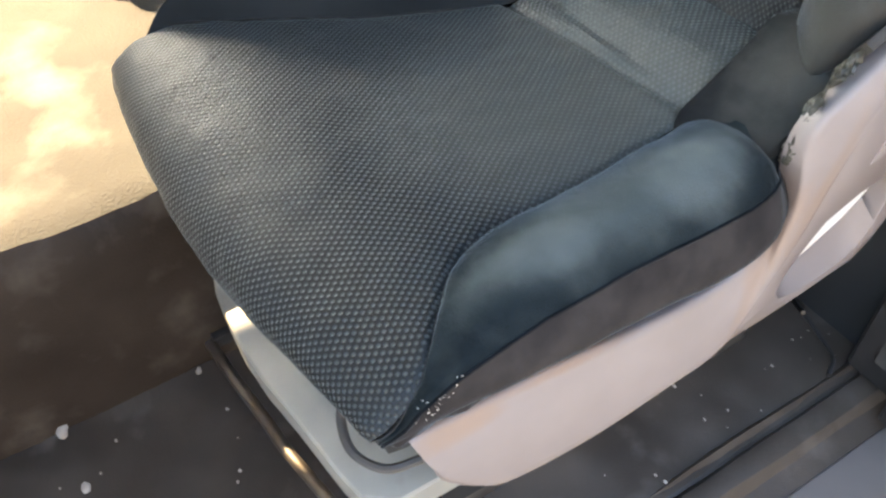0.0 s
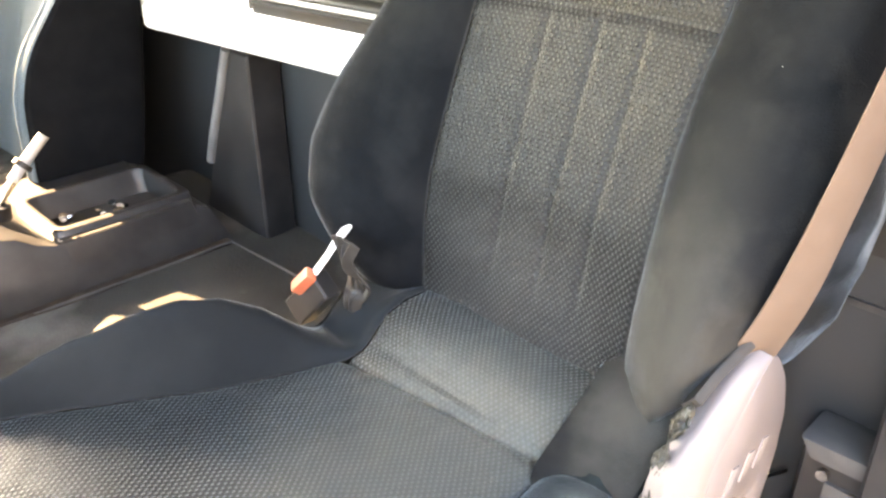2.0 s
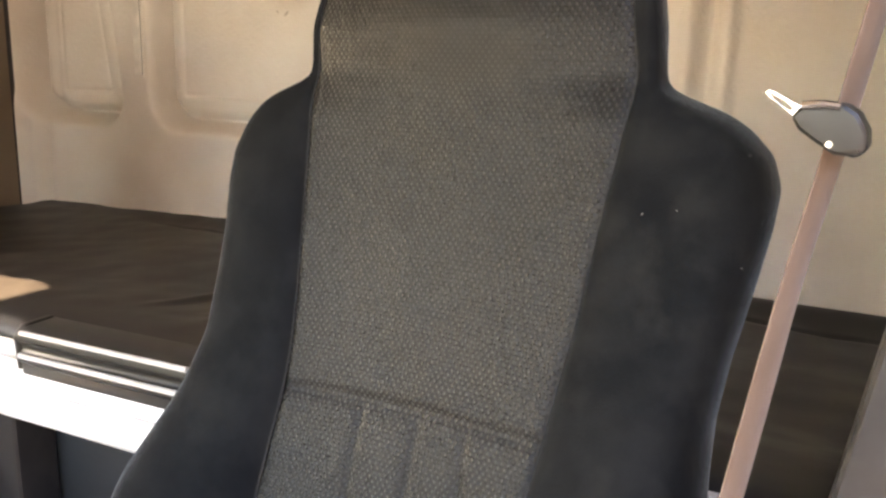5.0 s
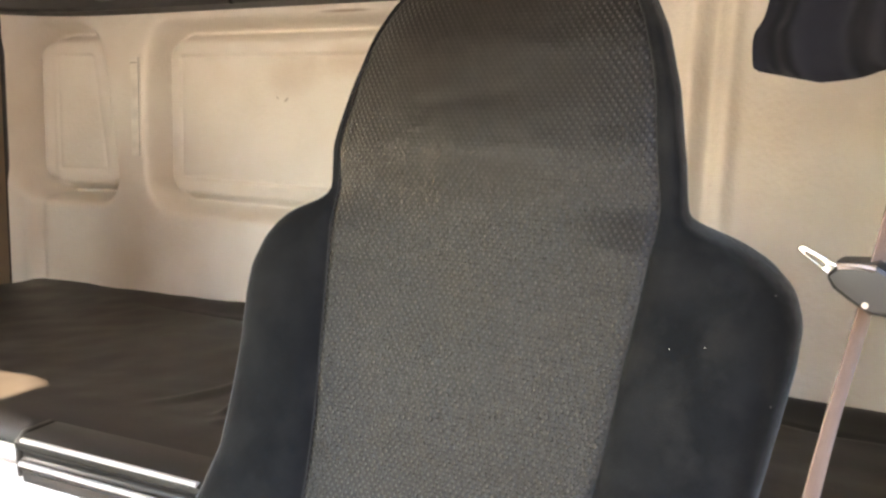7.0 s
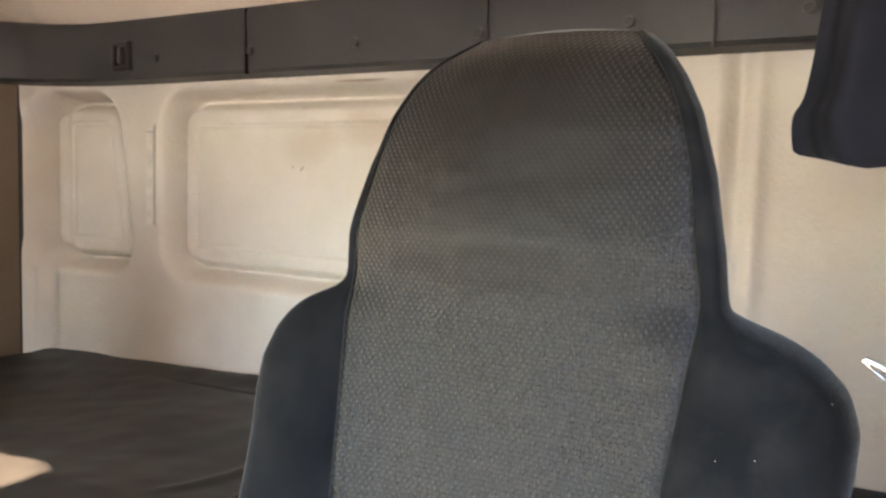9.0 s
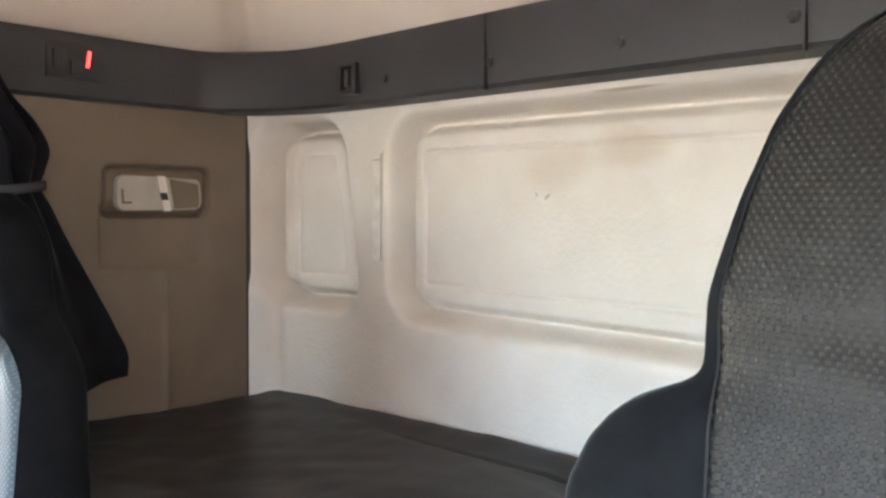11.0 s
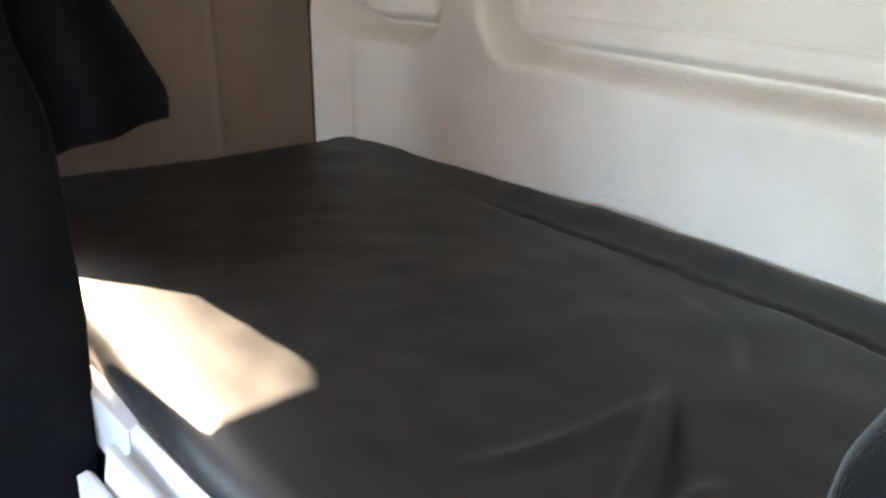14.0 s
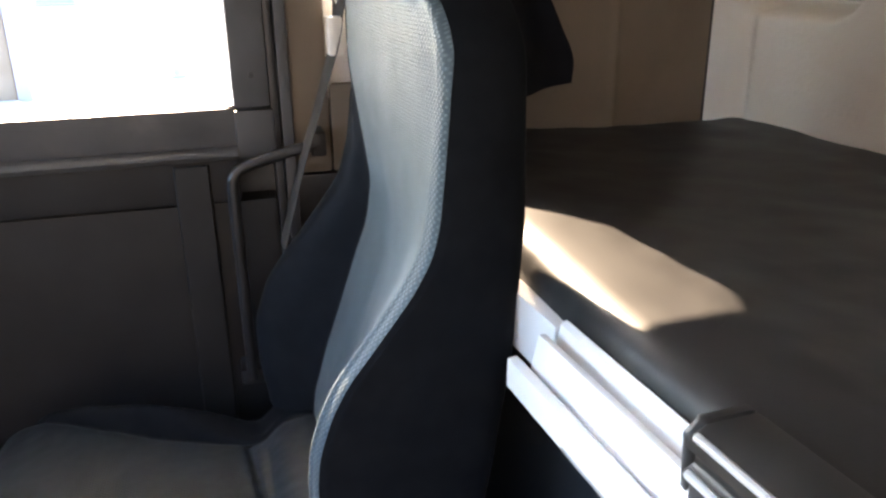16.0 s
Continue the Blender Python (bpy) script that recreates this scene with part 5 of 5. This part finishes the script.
# ---- bunk ----
def bunk():
    m = thing("bunk_mattress", "black vinyl bunk mattress with creases and dusty marks", "mattress")
    prof = [(0.950, 0.835), (0.944, 0.850), (0.941, 0.880), (0.941, 0.902), (0.944, 0.914), (0.951, 0.9230), (0.962, 0.9285), (0.980, 0.9308)]
    ys = np.linspace(1.005, 1.655, 130)
    prof = np.vstack([prof, np.stack([ys, np.full(130, ZB)], -1)])
    xs = np.linspace(XL + 0.002, XR - 0.002, 330)
    P = np.zeros((len(prof), len(xs), 3))
    for i, (y, z) in enumerate(prof):
        for j, x in enumerate(xs):
            dz = 0.0
            if y > 1.0:
                a = smooth01(1.0, 1.07, y)
                dz = a * (0.006 * fbm(x, y, 0, 2.2) + 0.0004 * fbm(x, y, 5, 14))
                dz -= 0.006 * math.exp(-((y - 1.572 - 0.01 * fbm(x, 0, 0, 3)) / 0.006) ** 2) * smooth01(-1.15, -0.95, x)
                # creases where someone has sat
                for x0, y0, x1, y1, wd, hh in ((-0.534, 1.292, -0.552, 1.130, 0.011, 0.0045), (-0.526, 1.318, -0.442, 1.135, 0.010, 0.0085), (-0.498, 1.300, -0.420, 1.140, 0.009, -0.007),
                                               (-0.428, 1.245, -0.440, 1.135, 0.011, 0.0060), (-0.396, 1.20, -0.412, 1.10, 0.010, 0.0035)):
                    ln = math.hypot(x1 - x0, y1 - y0)
                    ux, uy = ((x - x0) * (x1 - x0) + (y - y0) * (y1 - y0)) / ln / ln, (-(x - x0) * (y1 - y0) + (y - y0) * (x1 - x0)) / ln
                    uy += 0.006 * math.sin(3 * ux + 7 * x0)
                    dz += a * 1.4 * hh * math.exp(-(uy / wd) ** 2) * smooth01(-0.25, 0.15, ux) * smooth01(1.35, 0.8, ux)
                dz += (0.002 + 0.012 * smooth01(-1.35, -0.9, x)) * smooth01(1.58, 1.65, y) + 0.016 * smooth01(1.28, 1.0, y)
            dz -= 0.03 * smooth01(XL + 0.05, XL, x) + 0.012 * smooth01(-0.90, -1.50, x)
            P[i, j] = (x, y + (0.004 * fbm(x, z, 3, 5) if y < 0.97 else 0) + 0.058 * max(0.0, x + 0.70) * smooth01(1.25, 0.96, y), z + dz)
    grid_mesh("cover", P, VINYL, m)
    part("core", box((XL + 0.01, 0.975, 0.80), (XR - 0.01, 1.65, 0.88), 0.004), VINYL, m)
    b = thing("bunk_base", "dark blue-grey panel closing the space under the bunk", "bunk base", "structure")
    part("panel", box((XL, 0.985, ZF), (XR, 1.03, 0.83), 0.003), BASEWALL, b)
    part("panel_seam", box((-0.30, 0.982, 0.745), (XR, 0.9855, 0.752), 0.001), BLACKP, b)
    r = thing("bunk_rail", "white enamelled metal rail along the bunk front", "rail")
    part("front_lip", prism([(0.879, 0.834), (0.884, 0.827), (0.895, 0.827), (0.895, 0.860), (0.889, 0.866), (0.880, 0.864)], 0, -0.822, -0.30, 0.0015), WHITE, r)
    part("channel", prism([(0.893, 0.827), (0.936, 0.827), (0.938, 0.901), (0.932, 0.906), (0.926, 0.902), (0.922, 0.878), (0.914, 0.876), (0.911, 0.894), (0.904, 0.894), (0.897, 0.860)], 0, -0.805, -0.30, 0.0015), WHITE, r)
    part("channel_floor", box((-0.820, 0.892, 0.823), (-0.803, 0.934, 0.830), 0.001), WHITE, r)
    part("end_bracket", box((-1.02, 0.927, 0.825), (-0.818, 0.948, 0.893), 0.004), WHITE, r)
    part("slot_edge", box((-0.70, 0.8785, 0.834), (-0.57, 0.8805, 0.837), 0), GREYM, r)
    part("rear_section", prism([(0.992, 0.868), (0.997, 0.862), (1.02, 0.862), (1.02, 0.924), (1.0, 0.928), (0.993, 0.922)], 0, -0.30, XR - 0.005, 0.004), WHITE, r)
    part("section_joint", box((0.3035, 0.9905, 0.866), (0.3055, 0.997, 0.924), 0), GREYM, r)
    e = thing("rail_end_socket", "pale plastic socket ring at the end of the bunk rail", "socket")
    ring = [(0.358 + 0.036 * math.cos(a), 0.900 + 0.037 * math.sin(a)) for a in np.linspace(0, 2 * math.pi, 32, endpoint=False)]
    hole = [(0.364 + 0.019 * math.cos(a), 0.897 + 0.020 * math.sin(a)) for a in np.linspace(0, 2 * math.pi, 32, endpoint=False)]
    part("ring", ring_plate(ring, hole, 1, 0.974, 0.992, 0.003), GREYM, e)
    part("hole_floor", disc((0.364, 0.990, 0.897), (0, -1, 0), 0.021, 0.004, 24), BLACKP, e)
    h = thing("bunk_pull_tray", "black plastic grip with two raised ribs on the bunk edge", "handle")
    prof = [(0.948, 0.866), (0.906, 0.868), (0.899, 0.880), (0.899, 0.896), (0.892, 0.901), (0.892, 0.906), (0.901, 0.911), (0.901, 0.918), (0.893, 0.924), (0.894, 0.931), (0.908, 0.938), (0.948, 0.940)]
    part("grip", prism([(y + 0.002, z - 0.004 + 0.06 * max(z - 0.868, 0)) for y, z in prof], 0, -0.558, -0.275, 0.003, 2), GRIP, h)
    part("end_cap", prism([(0.950, 0.864), (0.910, 0.866), (0.902, 0.880), (0.899, 0.928), (0.911, 0.940), (0.950, 0.942)], 0, -0.570, -0.557, 0.006, 3), GRIP, h)
    # Pale grey tubes paint the highlight along the black ribs.
    for y, z in ((0.895, 0.905), (0.899, 0.933)):
        part("rib", tube([(-0.552, y, z), (-0.43, y, z), (-0.28, y, z)], 0.0034, 12, 8), GREYM, h, "rib with its highlight painted pale")
    # the front rail and its grip run slightly aslant to the rear wall
    for ob in (*r.children, *h.children):
        if ob.name.split(".")[0] not in ("rear_section", "section_joint"):
            for v in ob.data.vertices:
                v.co.y += 0.055 * (v.co.x + 0.82)
                v.co.z += 0.026 * (v.co.x + 0.82) - 0.004
    p = thing("bunk_support", "dark tapered plastic bunk support with a pale edge strip", "support")
    part("body", prism([(-0.672, 0.812), (-0.604, 0.812), (-0.602, 0.66), (-0.600, 0.505), (-0.79, 0.505), (-0.760, 0.58)], 1, 0.925, 0.984, 0.008, 3), BLACKP, p)
    part("edge_strip", tube([(-0.656, 0.924, 0.812), (-0.684, 0.924, 0.75), (-0.722, 0.924, 0.67), (-0.750, 0.924, 0.606)], 0.0085, 30, 10), STRIP, p, "pale grey edge strip")
    q = thing("under_bunk_box", "dark plastic storage box beside the driver's seat", "box")
    part("rim", prism([(0.262, 0.630), (0.43, 0.636), (0.43, 0.616), (0.275, 0.610)], 1, 0.93, 0.985, 0.006), GREYP, q)
    part("body", box((0.262, 0.945, 0.26), (0.43, 0.984, 0.628), 0.012, 3), BLACKP, q)
    part("inner_panel", box((0.290, 0.940, 0.30), (0.41, 0.947, 0.585), 0.004), GREYP, q)
    part("screw", disc((0.29, 0.929, 0.602), (0, -1, 0), 0.006, 0.006), CHROME, q)
    c = thing("floor_cable", "black cable lying on the floor behind the seat", "cable")
    part("cable", tube([(0.20, 0.93, 0.30), (0.16, 0.97, 0.262), (0.22, 0.955, 0.258), (0.25, 0.94, 0.262), (0.265, 0.915, 0.262)], 0.0028, 50, 8), BLACKP, c)


bunk()


# ---- console between the seats ----
def console():
    c = thing("centre_console", "black plastic centre console with a sunlit top", "console")
    side = [(0.383, ZT - 0.002), (0.392, 0.585), (0.415, 0.628), (0.450, 0.650), (0.500, 0.659), (0.545, 0.657), (0.578, 0.645), (0.600, 0.625), (0.622, 0.614), (0.640, 0.612), (0.645, 0.572), (0.836, 0.572), (0.842, 0.606), (0.862, 0.592), (0.888, ZT - 0.002)]
    part("body", prism(side, 0, -0.965, -0.640, 0.006, 2), BLACKP, c)
    for x0, x1 in ((-0.965, -0.812), (-0.668, -0.640)):
        part("tray_side", prism([(0.632, 0.56), (0.632, 0.614), (0.838, 0.614), (0.846, 0.56)], 0, x0, x1, 0.006, 3), BLACKP, c)
    for off in (0.0, 0.062):
        line = [(-0.6385, 0.425 + off, 0.52), (-0.6385, 0.427 + off, 0.56), (-0.6385, 0.445 + off, 0.605), (-0.6385, 0.480 + off, 0.632 - off * .25)]
        part("styling_groove", tube(line, 0.0022, 24, 6), GREYP, c)
    part("tray_rim", ring_plate([(-0.820, 0.632), (-0.656, 0.632), (-0.656, 0.848), (-0.820, 0.848)], [(-0.806, 0.646), (-0.671, 0.646), (-0.671, 0.834), (-0.806, 0.834)], 2, 0.566, 0.626, 0.004), BLACKP, c)
    part("base_flange", prism([(-0.97, 0.40), (-0.93, 0.376), (-0.70, 0.376), (-0.650, 0.392), (-0.630, 0.43), (-0.628, 0.876), (-0.97, 0.876)], 2, ZT - 0.002, ZT + 0.008, 0.003), MAT, c)
    bm = bmesh.new()
    a = [(-0.69 + 0.048 * math.cos(t), 0.455 + 0.052 * math.sin(t), 0.6605 + 0.002 * math.sin(t)) for t in np.linspace(0, 2 * math.pi, 33)]
    part("cup_ring", tube(a, 0.006, 33, 8, False, bm=bm), GREYP, c, "cup holder ring")
    part("cup_floor", disc((-0.69, 0.455, 0.659), (0, 0, 1), 0.042, 0.004, 24), BLACKP, c)
    for ob in c.children:
        for v in ob.data.vertices:
            v.co.x -= 0.26 * max(0.0, v.co.z - ZT)
            v.co.z = ZT + (v.co.z - ZT) * (0.72 if v.co.z > ZT else 1.0)
    l = thing("brake_lever", "grey and black parking brake lever with a bright grip", "lever")
    part("collar", disc((-0.78, 0.586, 0.612), (0, 0.2, 1), 0.024, 0.02, 20), BLACKP, l)
    part("rod", tube([(-0.78, 0.590, 0.615), (-0.78, 0.606, 0.634), (-0.78, 0.624, 0.654)], 0.007, 16, 10), CHROME, l)
    part("grip", tube([(-0.78, 0.620, 0.650), (-0.78, 0.640, 0.670), (-0.78, 0.661, 0.690), (-0.78, 0.678, 0.706)], 0.0082, 24, 12), GREYM, l, "pale grip")
    part("collar_ring", disc((-0.78, 0.640, 0.670), (0, 0.75, 0.66), 0.015, 0.008, 16), BLACKP, l)
    random.seed(8)
    for i in range(15):
        x, y = random.uniform(-0.812, -0.70), random.uniform(0.655, 0.775)
        z = 0.556
        if i % 3:
            bm = disc((x, y, z + random.uniform(0.001, 0.008)), (random.uniform(-.5, .5), random.uniform(-.5, .5), 1), random.uniform(0.007, 0.011), 0.002, 16)
            tagged(part("coin", bm, CHROME), "loose coin in the console tray", "coin", "coins in the tray")
        else:
            bm = box((x - .006, y - .004, z), (x + .006, y + .004, z + .005), 0.0015)
            tagged(part("wrapper", bm, LAMPW), "small pale scrap in the console tray", "scrap", "scraps in the tray")


console()


# ---- belts ----
def belts():
    b = thing("seat_belt", "beige seat belt running from a black shoulder guide", "seat belt")
    part("webbing", strap([(0.352, 0.945, 1.46), (0.336, 0.925, 1.36), (0.316, 0.902, 1.222), (0.303, 0.890, 1.14), (0.293, 0.878, 1.06), (0.282, 0.862, 0.97), (0.270, 0.846, 0.88), (0.257, 0.840, 0.81), (0.240, 0.843, 0.757), (0.224, 0.838, 0.715)],
                          0.0235, 0.0007, [(.18, .98, 0), (.18, .98, 0), (.18, .98, 0), (.18, .98, 0), (.20, .98, 0), (.22, .97, 0), (.30, .95, 0), (.42, .90, 0), (.5, .86, 0), (.5, .86, 0)], 90), BELT, b)
    part("tongue_grip", prism([(0.293, 1.243), (0.300, 1.2505), (0.319, 1.252), (0.328, 1.246), (0.334, 1.236), (0.335, 1.226), (0.330, 1.2215), (0.318, 1.2225), (0.306, 1.230), (0.298, 1.2355)], 1, 0.868, 0.912, 0.005, 3), GRIP, b, "black plastic belt tongue grip")
    part("slot_edge", tube([(0.299, 0.867, 1.2495), (0.309, 0.867, 1.2505), (0.319, 0.867, 1.2495)], 0.0024, 16, 8), CHROME, b)
    part("rivet", disc((0.3155, 0.867, 1.2285), (0, -1, 0), 0.0022, 0.003, 12), CHROME, b)
    part("tongue", ring_plate([(0.2755, 1.2555), (0.2785, 1.2580), (0.2995, 1.2475), (0.2975, 1.2395)], [(0.2795, 1.2535), (0.281, 1.2545), (0.2925, 1.2475), (0.291, 1.2452)], 1, 0.888, 0.882, 0.0004), CHROME, b, "bright metal belt tongue")
    part("upper_guide", prism([(0.313, 1.360), (0.318, 1.372), (0.330, 1.392), (0.352, 1.41), (0.352, 1.336), (0.332, 1.332), (0.321, 1.338), (0.325, 1.352)], 1, 0.925, 0.955, 0.004), GREYP, b, "grey upper belt guide")
    k = thing("belt_buckle", "black belt buckle with a red button beside the seat", "buckle")
    m = Matrix.Translation((-0.196, 0.735, 0.664)) @ Matrix.Rotation(radians(38), 4, "Y") @ Matrix.Rotation(radians(-12), 4, "X")
    body = box((-0.017, -0.012, -0.040), (0.017, 0.012, 0.022), 0.005, 3)
    bmesh.ops.transform(body, matrix=m, verts=body.verts)
    part("body", body, BLACKP, k)
    red = box((-0.0075, -0.015, -0.006), (0.0075, 0.015, 0.007), 0.003)
    bmesh.ops.transform(red, matrix=Matrix.Translation((-0.200, 0.723, 0.682)) @ Vector((0, 1, 0)).rotation_difference(Vector((0.028, 0.018, 0.037))).to_matrix().to_4x4(), verts=red.verts)
    part("button", red, RED, k, "red release button")
    part("stalk", strap([(-0.190, 0.731, 0.694), (-0.186, 0.743, 0.708), (-0.188, 0.760, 0.721), (-0.196, 0.782, 0.728)], 0.007, 0.002, [(.8, -.4, .2)] * 4, 24), WHITE, k, "white stalk")
    g = thing("loose_strap", "dark loose webbing under the seat bolster", "strap")
    for k in range(4):
        o = 0.010 * k
        part("webbing", strap([(-0.146 - o, 0.752, 0.735), (-0.160 - o * .6, 0.752 + o * .4, 0.705), (-0.150 - o, 0.770, 0.675), (-0.162 - o * .4, 0.762, 0.650), (-0.15 - o, 0.775, 0.60)], 0.006, 0.0012, [(1, .3, 0), (.6, .8, 0), (1, -.4, 0), (.5, .8, 0), (1, 0, 0)], 24), (BELTD, BLACKP)[k % 2], g)
    p = thing("seat_belt", "grey-brown passenger seat belt hanging by the pillar", "seat belt")
    part("webbing", strap([(-1.535, 0.845, 1.45), (-1.50, 0.835, 1.25), (-1.485, 0.827, 1.125), (-1.48, 0.790, 1.002), (-1.48, 0.761, 0.92), (-1.48, 0.737, 0.844), (-1.475, 0.712, 0.76)], 0.0235, 0.0008,
                          [(.98, .20, 0), (.96, .28, 0), (.97, .22, 0), (.985, .10, 0), (.985, .10, 0), (.99, .1, 0), (.99, .1, 0)], 60), BELTD, p)
    part("tongue", box((-1.492, 0.808, 1.075), (-1.462, 0.832, 1.135), 0.005), LAMPW, p, "pale plastic belt tongue")
    part("guide", box((-1.54, 0.825, 1.15), (-1.49, 0.86, 1.20), 0.008), CHROME, p)


belts()


# ---- curtains ----
def curtain(label, rows, folds, amp, top_tie=None):
    """A gathered cloth: rows of (z, start, end) points along which it hangs in folds; shut into a double sheet."""
    c = thing("curtain", label, "curtain", "", "bunk curtains")
    n, zs = 120, np.linspace(0, len(rows) - 1, 70)
    q = spline([(r[0], *r[1], *r[2], r[3]) for r in rows], 70)
    P, B = [], []
    for k, (z, ax_, ay_, bx_, by_, am) in enumerate(q):
        s = np.linspace(0, 1, n)
        a, b = np.array((ax_, ay_)), np.array((bx_, by_))
        d = (b - a) / (np.hypot(*(b - a)) + 1e-9)
        nor = np.array((-d[1], d[0]))
        wave = am * amp * (np.sin(s * folds * 2 * math.pi + 0.5 * math.sin(k * 0.05)) + 0.35 * np.sin(s * folds * 4.7 + k * 0.03 + 1.0))
        xy = a + (b - a) * s[:, None] + nor * wave[:, None]
        drop = rows[0][4] * np.abs(s - 0.35) * (k < 12) * (12 - k) / 12 if len(rows[0]) > 4 else 0
        P.append(np.stack([xy[:, 0], xy[:, 1], np.full(n, z) + drop], -1))
        B.append(np.stack([xy[:, 0] + nor[0] * 0.003, xy[:, 1] + nor[1] * 0.003, np.full(n, z) + drop], -1))
    loop = np.concatenate([np.array(P), np.array(B)[:, ::-1]], 1)
    grid_mesh("cloth", loop, CURTAIN, c, closed=True)
    return c


left = curtain("dark curtain tied back beside the passenger pillar",
               [(0.967, (-1.46, 0.92), (-1.53, 1.254), 0.7, 0.05), (1.03, (-1.46, 0.885), (-1.53, 1.254), 0.8), (1.10, (-1.46, 0.905), (-1.53, 1.229), 0.9), (1.178, (-1.47, 0.935), (-1.53, 1.190), 0.9), (1.28, (-1.485, 1.008), (-1.52, 1.134), 0.8),
                (1.34, (-1.49, 1.004), (-1.515, 1.106), 0.6), (1.378, (-1.495, 1.012), (-1.51, 1.086), 0.4), (1.41, (-1.49, 1.0), (-1.515, 1.096), 0.6), (1.45, (-1.485, 0.993), (-1.52, 1.104), 0.9), (1.50, (-1.48, 0.958), (-1.53, 1.082), 1.1), (1.57, (-1.47, 0.915), (-1.55, 1.035), 1.3), (1.70, (-1.46, 0.82), (-1.56, 1.0), 1.4)], 2.6, 0.015)
ring = np.array([[(-1.500 + (0.024 + r) * math.cos(a), 1.050 + (0.040 + r) * math.sin(a), 1.366 + dz + 0.006 * math.sin(a)) for a in np.linspace(0, 2 * math.pi, 40, endpoint=False)]
                 for r, dz in ((0, 0), (0.004, 0.001), (0.0045, 0.009), (0.004, 0.017), (0, 0.018))])
grid_mesh("tie_band", ring, TIE, left, "grey tie band", closed=True)
curtain("dark curtain gathered above the driver's shoulder guide",
        [(1.367, (0.212, 1.09), (0.362, 1.05), 1.0, 0.03), (1.382, (0.206, 1.09), (0.356, 1.05), 1.0), (1.408, (0.204, 1.09), (0.352, 1.05), 1.0), (1.43, (0.213, 1.09), (0.352, 1.05), 0.9), (1.50, (0.222, 1.09), (0.352, 1.05), 0.9), (1.58, (0.228, 1.09), (0.352, 1.05), 0.8), (1.70, (0.235, 1.09), (0.355, 1.05), 0.7)], 2.6, 0.009)
